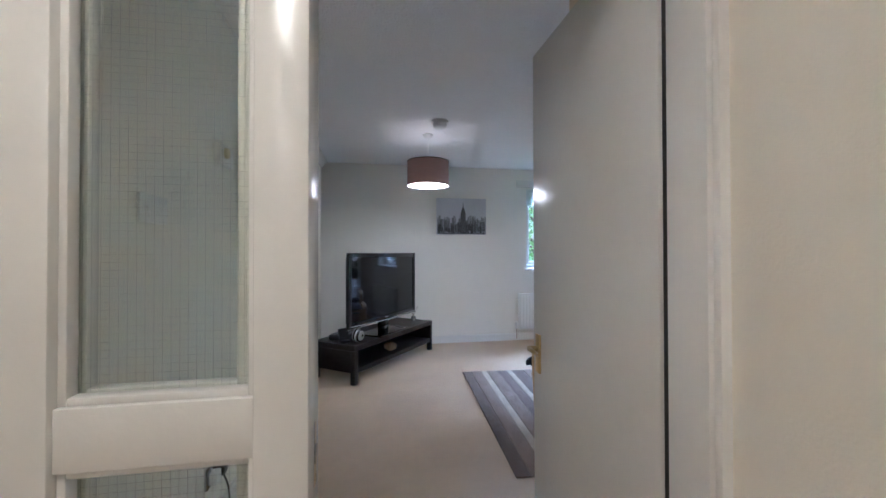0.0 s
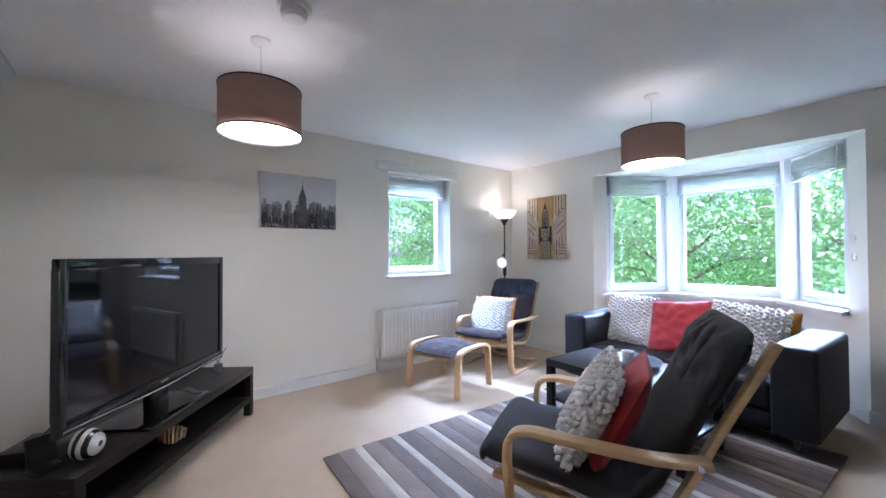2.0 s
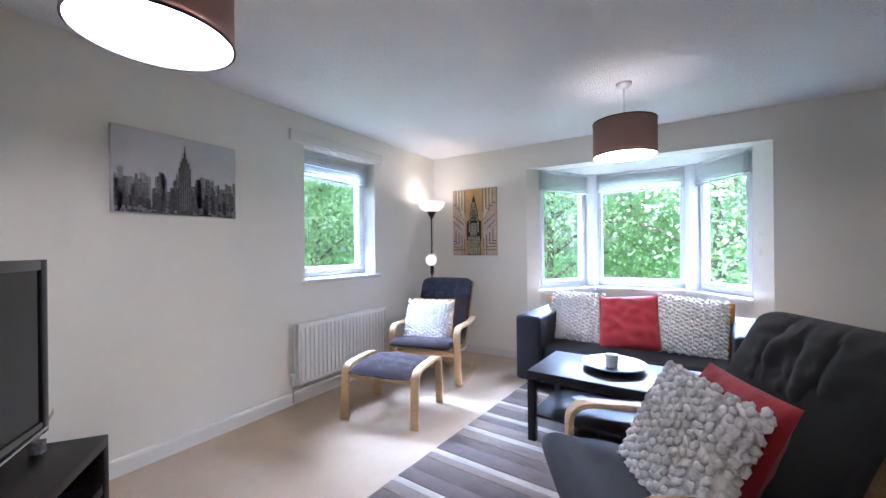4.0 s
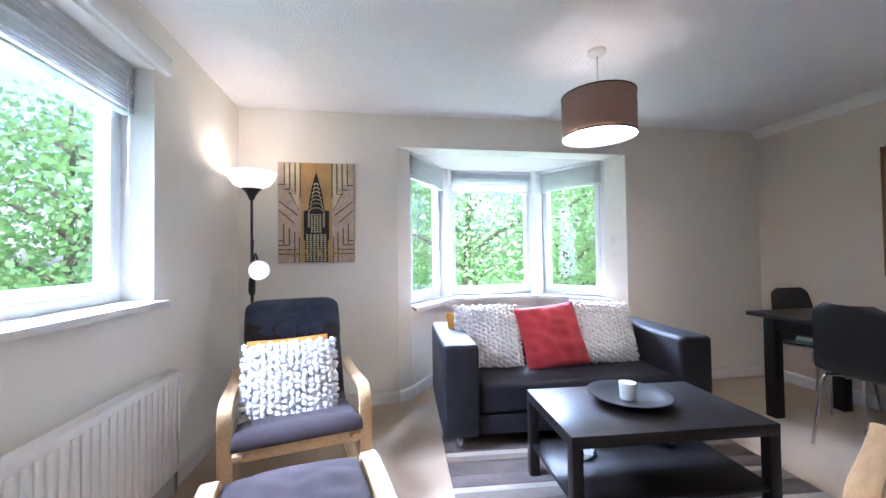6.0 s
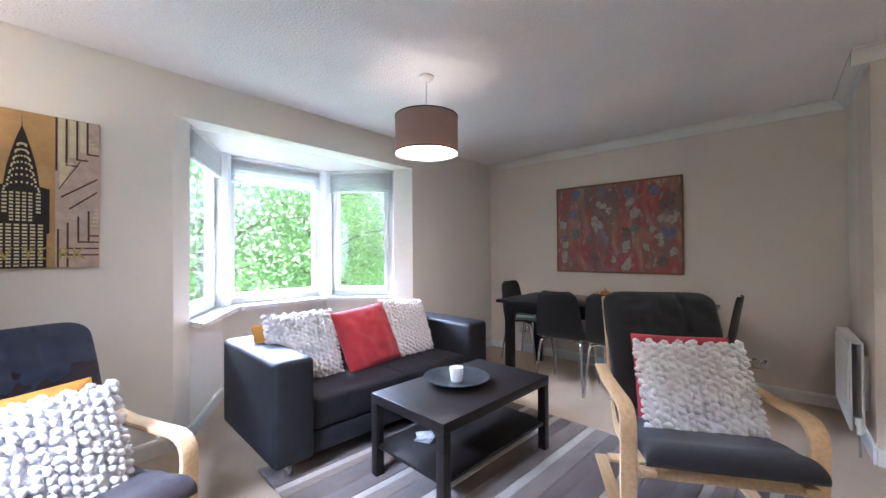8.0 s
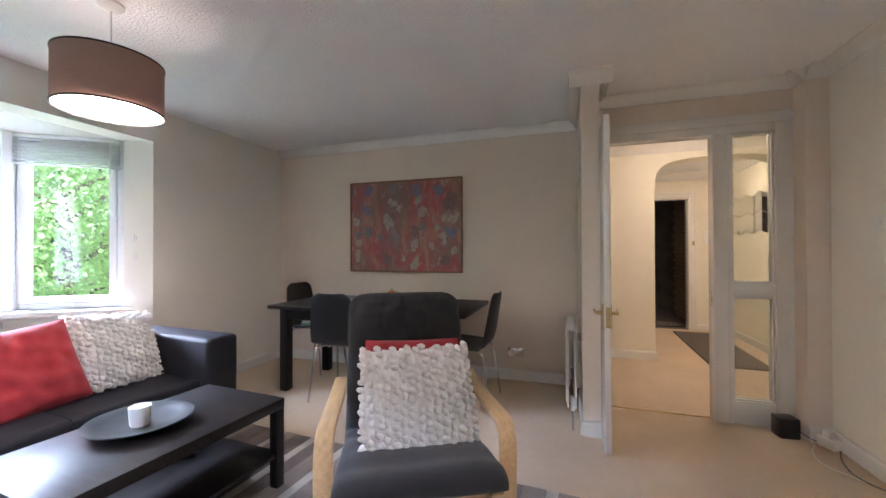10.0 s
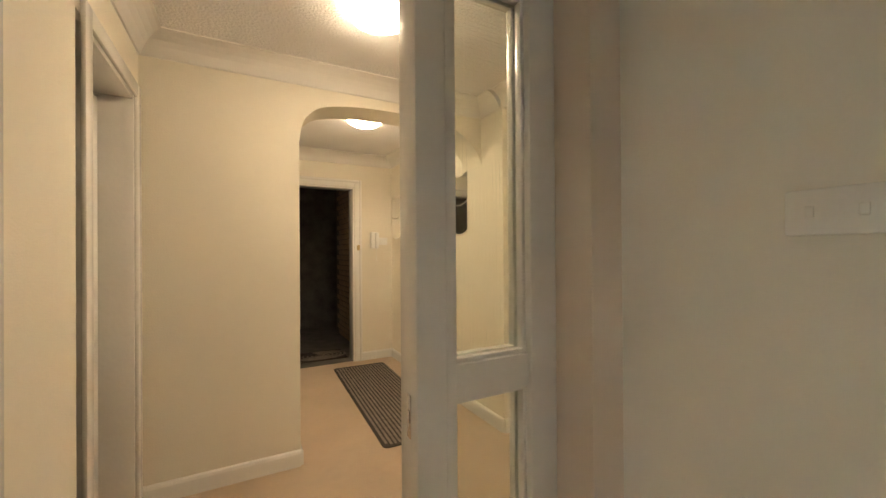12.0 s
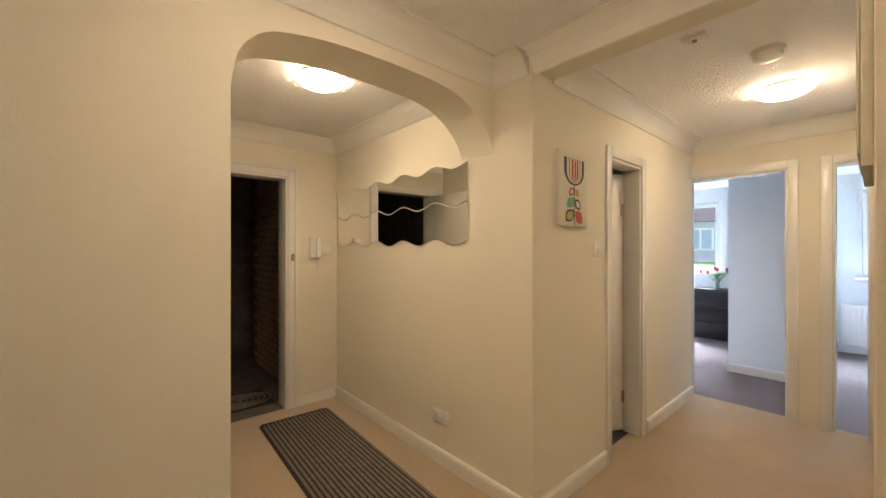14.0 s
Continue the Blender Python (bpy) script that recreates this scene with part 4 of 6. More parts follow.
# television and its bench
U = turned(1.097, 5.085, 0.80, -0.60)
tvb = thing("tv_bench", "low black-brown television bench with an open shelf", "tv bench", U)
BL, BD = 1.45, 0.51
part("top", box(-BD / 2, -BL / 2, 0.305, BD / 2, BL / 2, 0.355, bev=0.003), BLACKWOOD, tvb)
part("shelf", box(-BD / 2 + 0.01, -BL / 2 + 0.05, 0.10, BD / 2 - 0.004, BL / 2 - 0.05, 0.145, bev=0.003), BLACKWOOD, tvb)
for y in (-BL / 2, BL / 2 - 0.05):
    part("side_panel", box(-BD / 2 + 0.05, y + 0.004, 0.105, BD / 2 - 0.05, y + 0.046, 0.304, bev=0.002), BLACKWOOD, tvb)
    for x in (-BD / 2, BD / 2 - 0.05):
        part("leg", box(x, y, 0, x + 0.05, y + 0.05, 0.304, bev=0.003), BLACKWOOD, tvb)
part("back_panel", box(-BD / 2 + 0.004, -BL / 2 + 0.05, 0.146, -BD / 2 + 0.016, BL / 2 - 0.05, 0.304, bev=0), BLACKWOOD, tvb)

tv = thing("television", "large flat black plasma television on a swivel stand", "television", turned(1.149, 4.936, 0.813, -0.583, 0.3555))
part("stand_base", box(-0.17, -0.26, 0, 0.13, 0.26, 0.016, bev=0.007, seg=3), PIANO, tv)
part("stand_neck", box(-0.05, -0.07, 0.016, 0.0, 0.07, 0.20, bev=0.01), PIANO, tv)
part("cabinet", box(-0.075, -0.55, 0.16, -0.005, 0.55, 0.80, bev=0.015), BLACKP, tv)
TV0, TV1 = 0.13, 0.835
part("bezel", boxes((-0.012, -0.608, TV0, 0.018, -0.565, TV1), (-0.012, 0.565, TV0, 0.018, 0.608, TV1), (-0.012, -0.565, TV1 - 0.045, 0.018, 0.565, TV1), (-0.012, -0.565, TV0, 0.018, 0.565, TV0 + 0.055), bev=0.004), PIANO, tv)
part("screen", box(-0.004, -0.566, TV0 + 0.054, 0.010, 0.566, TV1 - 0.044, bev=0), SCREEN, tv)
part("trim_strip", tube([(0.018, -0.59, TV0 + 0.02), (0.026, -0.2, TV0 + 0.008), (0.028, 0, TV0 + 0.004), (0.026, 0.2, TV0 + 0.008), (0.018, 0.59, TV0 + 0.02)], 0.006, 8, 8), CHROME, tv)
part("badge", box(0.018, -0.03, TV0 + 0.03, 0.0195, 0.03, TV0 + 0.038, bev=0), CHROME, tv)

STRIPE = nodes_of("black_silver_swirl")[0]
n, l = STRIPE.node_tree.nodes, STRIPE.node_tree.links
wv, rp, tc = n.new("ShaderNodeTexWave"), n.new("ShaderNodeValToRGB"), n.new("ShaderNodeTexCoord")
wv.inputs["Scale"].default_value, wv.inputs["Distortion"].default_value = 9.0, 2.0
rp.color_ramp.interpolation = "CONSTANT"
rp.color_ramp.elements[0].color, rp.color_ramp.elements[1].color = (0.02, 0.02, 0.02, 1), (0.6, 0.6, 0.58, 1)
rp.color_ramp.elements[1].position = 0.5
l.new(tc.outputs["Object"], wv.inputs[0]), l.new(wv.outputs["Fac"], rp.inputs[0]), l.new(rp.outputs[0], n["Principled BSDF"].inputs["Base Color"])
n["Principled BSDF"].inputs["Roughness"].default_value = 0.2


def on_bench(x, y, z=0.3555, spin=0):
    return U @ pose(x, y, z, 0, 0, spin)


orb = thing("ornament_ball", "black and silver striped ornamental ball on the bench", "ornament", on_bench(0.17, -0.58))
part("ball", lathe([(0.062 * math.sin(math.pi * k / 16), 0.062 - 0.062 * math.cos(math.pi * k / 16)) for k in range(17)], 32), STRIPE, orb)
ph = thing("phone_dock", "black cordless phone dock on the television bench", "telephone", on_bench(0.08, -0.66, spin=-20))
part("dock_base", box(-0.045, -0.04, 0, 0.045, 0.04, 0.025, bev=0.006), BLACKP, ph)
h = part("handset", box(-0.012, -0.045, 0, 0.012, 0.045, 0.11, bev=0.005), BLACKP, ph)
h.matrix_basis = pose(-0.01, 0, 0.022, 0, -14, 0)
rt = thing("set_top_box", "low black set-top box behind the television", "set-top box", on_bench(-0.06, -0.52, spin=14))
part("case", box(-0.10, -0.10, 0, 0.10, 0.10, 0.05, bev=0.006), BLACKP, rt)
part("cable", tube([(-0.02, 0.02, 0.055), (0.0, 0.06, 0.10), (0.03, 0.10, 0.13), (0.02, 0.16, 0.12), (-0.02, 0.20, 0.17)], 0.003, 6, 6), BLACKP, rt)
part("cable", tube([(0.05, -0.02, 0.055), (0.09, 0.03, 0.09), (0.06, 0.09, 0.07), (0.02, 0.14, 0.04)], 0.003, 6, 6), BLACKP, rt)
mp_ = thing("media_player", "small black box below the television", "media player", on_bench(0.12, -0.10, spin=8))
part("case", box(-0.035, -0.05, 0, 0.035, 0.05, 0.075, bev=0.004), PIANO, mp_)
rc = thing("remote_control", "black remote control on the bench", "remote control", on_bench(0.14, 0.17, spin=55))
part("case", box(-0.022, -0.09, 0, 0.022, 0.09, 0.018, bev=0.006), BLACKP, rc)
part("keypad", boxes(*[(-0.014 + 0.011 * i, -0.07 + 0.016 * j, 0.018, -0.006 + 0.011 * i, -0.06 + 0.016 * j, 0.020) for i in range(3) for j in range(8)]), GREY2, rc)
df = thing("reed_diffuser", "small grey reed diffuser at the end of the bench", "diffuser", on_bench(0.05, 0.62))
part("jar", box(-0.022, -0.022, 0, 0.022, 0.022, 0.055, bev=0.005), GREY2, df)
for k in range(7):
    a = k * 0.9
    part("reed", tube([(0, 0, 0.05), (0.025 * math.cos(a), 0.025 * math.sin(a), 0.11), (0.055 * math.cos(a), 0.055 * math.sin(a), 0.17)], 0.0016, 5, 2), surface("reed", (0.16, 0.12, 0.09), 0.8) if k == 0 else bpy.data.materials["reed"], df)
WICKER = surface("pale_wicker", (0.45, 0.31, 0.19), 0.8, vary=0.3, scale=20, bump=0.8, bump_scale=60)
sh = thing("shell", "pale ribbed shell ornament on the bench shelf", "ornament", on_bench(0.15, -0.02, 0.1455, 30))
for k in range(7):
    part("rib", lathe([(0.0, -0.012), (0.045 - 0.003 * abs(k - 3) ** 1.6, -0.009), (0.052 - 0.004 * abs(k - 3) ** 1.6, 0), (0.045 - 0.003 * abs(k - 3) ** 1.6, 0.009), (0, 0.012)], 20, None, pose(-0.054 + 0.018 * k, 0, 0.046, 0, 82 + 3 * k, 0)), WICKER, sh)


# ---- lamps ----
def pendant(x, y, label):
    ob = thing("pendant_lamp", label, "pendant lamp", pose(x, y, 0), "pendant lamps in the living room")
    part("ceiling_rose", lathe([(0, H), (0.05, H), (0.05, H - 0.012), (0.035, H - 0.028), (0.012, H - 0.034), (0, H - 0.034)], 24), WHITEP, ob)
    part("flex", tube([(0, 0, H - 0.03), (0, 0, 2.040)], 0.004, 8, 0), WHITEP, ob)
    part("shade", lathe([(0.197, 1.839), (0.2, 1.839), (0.2, 2.070), (0.197, 2.070), (0.197, 1.839)], 56), SHADE, ob)
    part("rim", lathe([(0.196, 1.834), (0.203, 1.834), (0.203, 1.842), (0.196, 1.842), (0.196, 1.834)], 56), BLACKP, ob)
    part("rim", lathe([(0.196, 2.066), (0.203, 2.066), (0.203, 2.073), (0.196, 2.073), (0.196, 2.066)], 56), BLACKP, ob)
    part("diffuser", lathe([(0, 1.844), (0.195, 1.844), (0.195, 1.848), (0, 1.848)], 48), DIFFUSE, ob, "glowing white diffuser")
    # added disc, hidden in the shade, stops the diffuser's glow from reaching the ceiling
    part("upglow_block", lathe([(0, 1.850), (0.1955, 1.850), (0.1955, 1.854), (0, 1.854)], 48), WHITEP, ob)
    bm = bmesh.new()
    for k in range(3):
        a = 2 * math.pi * k / 3
        tube([(0.02 * math.cos(a), 0.02 * math.sin(a), 2.025), (0.197 * math.cos(a), 0.197 * math.sin(a), 2.055)], 0.002, 6, 0, bm)
    part("spider", bm, WHITEP, ob)
    part("lamp_holder", lathe([(0, 1.990), (0.02, 1.990), (0.02, 2.045), (0.008, 2.055), (0, 2.055)], 16), WHITEP, ob)
    bulb("pendant_bulb", (x, y, 1.935), 0.62, WARM, 0.09)
    return ob


DIFFUSE = glow("lit_diffuser", (1.0, 0.87, 0.68), 8.5)
pendant(1.55, 4.49, "taupe drum pendant lamp, lit, over the open carpet")
pendant(3.915, 3.515, "taupe drum pendant lamp, lit, over the sofa")

sd = thing("smoke_detector", "white round smoke detector on the ceiling", "smoke detector", pose(1.60, 4.10, H))
part("base", lathe([(0, 0), (0.075, 0), (0.075, -0.02), (0.07, -0.024), (0, -0.024)], 32), WHITEP, sd)
part("cap", lathe([(0, -0.024), (0.06, -0.024), (0.058, -0.05), (0.045, -0.06), (0, -0.062)], 32), WHITEP, sd)

LX, LY = 4.66, 5.60
fl = thing("floor_lamp", "slim black uplighter floor lamp, lit, with a white bowl", "floor lamp", pose(LX, LY, 0))
part("base", lathe([(0, 0), (0.125, 0), (0.128, 0.012), (0.12, 0.022), (0.02, 0.03), (0.013, 0.05), (0, 0.05)], 40), BLACKP, fl)
part("pole", tube([(0, 0, 0.03), (0, 0, 1.60)], 0.0085, 12, 0), BLACKP, fl)
part("cup", lathe([(0, 1.565), (0.014, 1.565), (0.024, 1.59), (0.045, 1.625), (0.065, 1.64), (0, 1.642)], 28), BLACKP, fl)
part("bowl", lathe([(0.0, 1.640), (0.06, 1.642), (0.11, 1.665), (0.142, 1.705), (0.155, 1.752), (0.151, 1.752), (0.137, 1.708), (0.105, 1.672), (0.055, 1.649), (0, 1.647)], 40), glow("lit_bowl", (1.0, 0.86, 0.66), 0.22), fl, "glowing white glass bowl")
part("arm", tube([(0, 0, 1.02), (-0.02, -0.015, 1.13), (-0.055, -0.035, 1.20), (-0.10, -0.06, 1.185), (-0.115, -0.07, 1.13)], 0.007, 10, 6), BLACKP, fl)
part("clamp", lathe([(0, 0.93), (0.018, 0.93), (0.022, 0.96), (0.022, 1.02), (0.014, 1.05), (0, 1.05)], 16), BLACKP, fl)
face = Vector((-0.86, -0.42, -0.12)).to_track_quat("Z", "Y").to_matrix().to_4x4()
rd = part("reading_head", lathe([(0.0, -0.03), (0.03, -0.028), (0.055, -0.005), (0.066, 0.02), (0.062, 0.022), (0.05, 0.006), (0.028, 0.0), (0, -0.002)], 32), WHITEP, fl)
rd.matrix_basis = Matrix.Translation((-0.125, -0.078, 1.10)) @ face
part("reading_bulb", lathe([(0, 0.0), (0.026, 0.0), (0.03, 0.012), (0.02, 0.022), (0, 0.025)], 24), glow("lit_spot", (1.0, 0.96, 0.9), 1.5), rd)
part("flex", tube([(0.012, -0.008, 1.30), (-0.022, -0.014, 1.20), (-0.03, -0.02, 1.02), (-0.015, -0.012, 0.9), (0.0, 0.012, 0.6), (0.0, 0.012, 0.06)], 0.003, 6, 5), BLACKP, fl)
bulb("uplighter_bulb", (LX, LY, 1.73), 0.7, (1.0, 0.80, 0.56), 0.05)


# ---- radiators, sockets, switches ----
def radiator(m, w, h, label, n):
    """A pressed steel panel radiator on a wall; x runs along it, y points into the room."""
    ob = thing("radiator", label, "radiator", m, "white panel radiators")
    for y in (0.035, 0.085):
        part("panel", box(0, y, 0, w, y + 0.012, h, bev=0.005), RADW, ob)
    me = None
    step = w / n
    for k in range(n):
        if me is None:
            r = part("rib", box(0.008, 0.097, 0.03, step - 0.012, 0.106, h - 0.03, bev=0.004), RADW, ob)
            me = r.data
        else:
            r = new("rib", me)
            r.parent = ob
        r.matrix_basis = pose(k * step, 0, 0)
    part("top_grille", boxes((0, 0.047, h - 0.008, w, 0.085, h - 0.001), bev=0.001), RADW, ob)
    for x in (0.12, w - 0.16):
        part("bracket", box(x, 0.0, 0.1, x + 0.04, 0.035, h - 0.1, bev=0.002), RADW, ob)
    for x in (-0.03, w + 0.03):
        part("valve", lathe([(0, 0), (0.014, 0), (0.014, 0.05), (0.02, 0.055), (0.018, 0.09), (0, 0.095)], 14, None, pose(x, 0.06, 0.0)), WHITEP, ob)
        part("pipe", tube([(x, 0.06, 0.02), (x, 0.06, -0.13)], 0.0075, 8, 0), CHROME, ob)
    return ob


radiator(pose(3.985, YN, 0.165, 0, 0, 180), 1.03, 0.475, "white panel radiator below the small window", 24)
radiator(pose(1.83, 2.02, 0.14, 0, 0, -90), 0.60, 0.52, "white panel radiator on the short wall", 14)


def socket(m, label, double=True, plug=False, mat=WHITEP, name="wall_socket"):
    """A flush plate on a wall; x along, y out, z up."""
    w = 0.147 if double else 0.086
    ob = thing(name, label, "socket" if name == "wall_socket" else "switch", m)
    part("plate", box(-w / 2, 0, -0.043, w / 2, 0.009, 0.043, bev=0.003), mat, ob)
    for s in ((-1, 1) if double else (0,)):
        if name == "wall_socket":
            part("pin_hole", boxes((s * 0.036 - 0.003, 0.0092, 0.004, s * 0.036 + 0.003, 0.0098, 0.012), (s * 0.036 - 0.014, 0.0092, -0.012, s * 0.036 - 0.008, 0.0098, -0.008), (s * 0.036 + 0.008, 0.0092, -0.012, s * 0.036 + 0.014, 0.0098, -0.008)), BLACKP, ob)
        part("rocker", box(s * 0.036 - 0.007, 0.009, 0.016 if name == "wall_socket" else -0.011, s * 0.036 + 0.007, 0.013, 0.034 if name == "wall_socket" else 0.011, bev=0.002), WHITEP, ob)
    if plug:
        part("plug", box(-0.06, 0.009, -0.03, -0.01, 0.042, 0.02, bev=0.006), BLACKP, ob)
        part("plug", box(0.012, 0.009, -0.03, 0.062, 0.042, 0.02, bev=0.006), WHITEP, ob)
        part("flex", tube([(-0.035, 0.03, -0.03), (-0.04, 0.05, -0.10), (-0.02, 0.06, -0.20), (0.05, 0.07, -0.26)], 0.0035, 6, 5), BLACKP, ob)
    return ob


socket(pose(2.375, YS, 0.255), "brushed steel double socket on the dining wall", mat=CHROME)
socket(pose(4.55, YS, 0.27), "brushed steel double socket behind the dining chair", mat=CHROME)
socket(pose(4.95, YN, 0.31, 0, 0, 180), "white double socket with plugs behind the armchair", plug=True)
socket(pose(XE, 5.66, 0.31, 0, 0, 90), "white socket with a dark plug in the corner", double=False, plug=True)
socket(pose(XW, 2.17, 1.328, 0, 0, -90), "white double light switch on the living room wall", name="light_switch")
socket(pose(XW, 2.62, 0.27, 0, 0, -90), "steel double socket with black plugs near the door", plug=True, mat=CHROME)
th = thing("thermostat", "white room thermostat on the living room wall", "thermostat", pose(XW, 2.684, 1.625, 0, 0, -90))
part("case", box(-0.075, 0, -0.045, 0.075, 0.032, 0.045, bev=0.006), WHITEP, th)
part("dial", lathe([(0, 0), (0.024, 0), (0.022, 0.01), (0, 0.011)], 24, None, pose(0.02, 0.032, 0.005, -90)), CREAM, th)
ro = thing("router", "small black cube router on the carpet by the screen", "router", pose(0.60, 1.70, 0.0005, 0, 0, 6))
part("case", box(-0.055, -0.05, 0, 0.055, 0.05, 0.125, bev=0.006), BLACKP, ro)
part("cable", tube([(-0.055, 0, 0.05), (-0.10, 0.05, 0.02), (-0.15, 0.08, 0.006), (-0.19, 0.14, 0.006), (-0.10, 0.30, 0.006), (-0.06, 0.46, 0.006), (-0.13, 0.62, 0.006)], 0.004, 6, 6), GREY2, ro)
part("cable", tube([(-0.05, 0.02, 0.04), (-0.09, 0.10, 0.008), (-0.02, 0.20, 0.006), (0.02, 0.34, 0.006), (-0.06, 0.5, 0.006)], 0.003, 6, 6), WHITEP, ro)
ex = thing("adapter_block", "white plug adapter beside the router", "adapter", pose(0.43, 1.80, 0.0005, 0, 0, 20))
part("case", box(-0.03, -0.05, 0, 0.03, 0.05, 0.06, bev=0.006), WHITEP, ex)
part("plug", box(-0.02, -0.02, 0.06, 0.025, 0.025, 0.10, bev=0.006), WHITEP, ex)


# ---- dining corner ----
dt = thing("dining_table", "black-brown extending dining table", "dining table", pose(0, 0, 0))
part("tabletop", box(2.95, 1.30, 0.715, 4.31, 2.135, 0.745, bev=0.004), BLACKWOOD, dt)
part("extension_leaf", box(2.60, 1.30, 0.715, 2.947, 2.135, 0.745, bev=0.004), BLACKWOOD, dt)
part("apron", boxes((2.925, 2.0, 0.615, 4.20, 2.02, 0.714), (2.925, 1.375, 0.615, 4.20, 1.395, 0.714), (2.86, 1.44, 0.615, 2.88, 1.955, 0.714), (4.245, 1.44, 0.615, 4.265, 1.955, 0.714), bev=0.003), BLACKWOOD, dt)
for x in (2.85, 4.20):
    for y in (1.365, 1.955):
        part("leg", box(x, y, 0, x + 0.075, y + 0.075, 0.714, bev=0.004), BLACKWOOD, dt)


def dining_chair(m, label):
    ob = thing("dining_chair", label, "chair", m, "chairs round the dining table")
    path = smooth_path([(0.225, 0, 0.432), (0.20, 0, 0.448), (0.08, 0, 0.452), (-0.08, 0, 0.440), (-0.15, 0, 0.448), (-0.19, 0, 0.495), (-0.212, 0, 0.58), (-0.232, 0, 0.70), (-0.25, 0, 0.80), (-0.262, 0, 0.865)], 4)
    bm = bmesh.new()
    rows, n = [], 12
    for i, p in enumerate(path):
        u = i / (len(path) - 1)
        d = (path[min(i + 1, len(path) - 1)] - path[max(i - 1, 0)]).normalized()
        nrm = Vector((d.z, 0, -d.x))
        half = 0.205 - 0.045 * max(0, (u - 0.55) / 0.45) + 0.012 * math.sin(math.pi * u)
        if u > 0.9:
            half -= 0.05 * ((u - 0.9) / 0.1) ** 2
        if u < 0.08:
            half -= 0.03 * ((0.08 - u) / 0.08) ** 2
        cup = 0.022 if u > 0.5 else 0.010
        rows.append([[bm.verts.new(Vector((p.x, half * v, p.z)) - nrm * (cup * v * v) * -1 + nrm * s) for v in [2 * k / n - 1 for k in range(n + 1)]] for s in (0.005, -0.005)])
    for a, b in zip(rows, rows[1:]):
        for s in (0, 1):
            for k in range(n):
                bm.faces.new((a[s][k], a[s][k + 1], b[s][k + 1], b[s][k]))
        for k in (0, n):
            bm.faces.new((a[0][k], a[1][k], b[1][k], b[0][k]))
    for r in (rows[0], rows[-1]):
        for k in range(n):
            bm.faces.new((r[0][k], r[0][k + 1], r[1][k + 1], r[1][k]))
    bmesh.ops.recalc_face_normals(bm, faces=bm.faces[:])
    part("shell", bm, CHAIRB, ob)
    for sx in (1, -1):
        for sy in (1, -1):
            part("leg", tube([(sx * 0.03, sy * 0.10, 0.425), (sx * 0.12, sy * 0.16, 0.425), (sx * 0.16, sy * 0.18, 0.40), (sx * 0.19, sy * 0.195, 0.20), (sx * 0.215, sy * 0.21, 0.0)], 0.0095, 10, 5), CHROME, ob)
    part("under_frame", boxes((-0.11, -0.11, 0.416, 0.11, -0.09, 0.432), (-0.11, 0.09, 0.416, 0.11, 0.11, 0.432), (-0.03, -0.11, 0.416, 0.03, 0.11, 0.424), bev=0.003), CHROME, ob)
    return ob


CHAIRB = surface("black_lacquer_shell", (0.012, 0.011, 0.011), 0.38, vary=0.15, scale=9)
dining_chair(turned(4.38, 1.375, -1, 0.05), "black shell dining chair at the table end, books on its seat")
dining_chair(turned(3.67, 1.95, 0.04, -1), "black shell dining chair with chrome legs pushed under the table")
dining_chair(turned(3.22, 1.955, -0.06, -1), "black shell dining chair with chrome legs behind the armchair")
dining_chair(turned(2.685, 1.71, 1, -0.04), "black shell dining chair at the extended end of the table")
bk = thing("book_stack", "small stack of green and white books on a chair seat", "books", pose(4.34, 1.46, 0.4585, 0, 0, 12))
for k, (c, w) in enumerate((((0.20, 0.40, 0.25), 0.11), ((0.72, 0.72, 0.68), 0.10), ((0.12, 0.22, 0.17), 0.09), ((0.75, 0.75, 0.7), 0.085))):
    part("book", box(-w, -0.08, 0.026 * k, w, 0.08, 0.026 * k + 0.025, bev=0.002), surface("book_cover_%d" % k, c, 0.6), bk)
ORANGE = surface("orange_gourd", (0.62, 0.22, 0.035), 0.6, vary=0.2, scale=20, bump=0.4, bump_scale=80)
for x, y, r, lab in ((3.50, 1.43, 0.046, "small dried orange gourd on the dining table"), (3.42, 1.47, 0.036, "smaller dried orange gourd on the dining table"), (3.56, 1.46, 0.030, "smaller dried orange gourd on the dining table")):
    g = thing("gourd", lab, "ornament", pose(x, y, 0.7455), "gourds on the dining table")
    bm = lathe([(r * math.sin(math.pi * k / 12) * 1.15, r * 0.85 * (1 - math.cos(math.pi * k / 12))) for k in range(13)], 24)
    for v in bm.verts:
        a = math.atan2(v.co.y, v.co.x)
        f = 1 + 0.06 * math.cos(8 * a)
        v.co.x, v.co.y = v.co.x * f, v.co.y * f
    part("fruit", bm, ORANGE, g)
    part("stalk", tube([(0, 0, 1.65 * r), (0.002, 0, 1.9 * r), (0.008, 0, 2.1 * r)], 0.004, 6, 3), BARK, g)

# ---- pictures ----
def on_wall(x, y, z, spin):
    """A pose on a wall: x along it to the right as seen, y into the wall, z up."""
    return pose(x, y, z, 0, 0, spin)


def rows_of(bm, rows, y, t=0.0012):
    for x0, z0, x1, z1 in rows:
        box(x0, y - t, z0, x1, y, z1, bev=0, bm=bm)


def print_part(name, rows, mat, parent, layer=1):
    bm = bmesh.new()
    rows_of(bm, rows, -0.0012 * (layer - 1) - 0.0002)
    ob = part(name, bm, mat, parent, smooth=False)
    return tagged(ob, kind="stuff") if len(rows) > 12 else ob


def canvas(m, w, h, depth, mat, label):
    ob = thing("canvas_print", label, "picture", m, "canvas prints")
    part("canvas", box(0, 0, 0, w, depth, h, bev=0.003), mat, ob)
    return ob


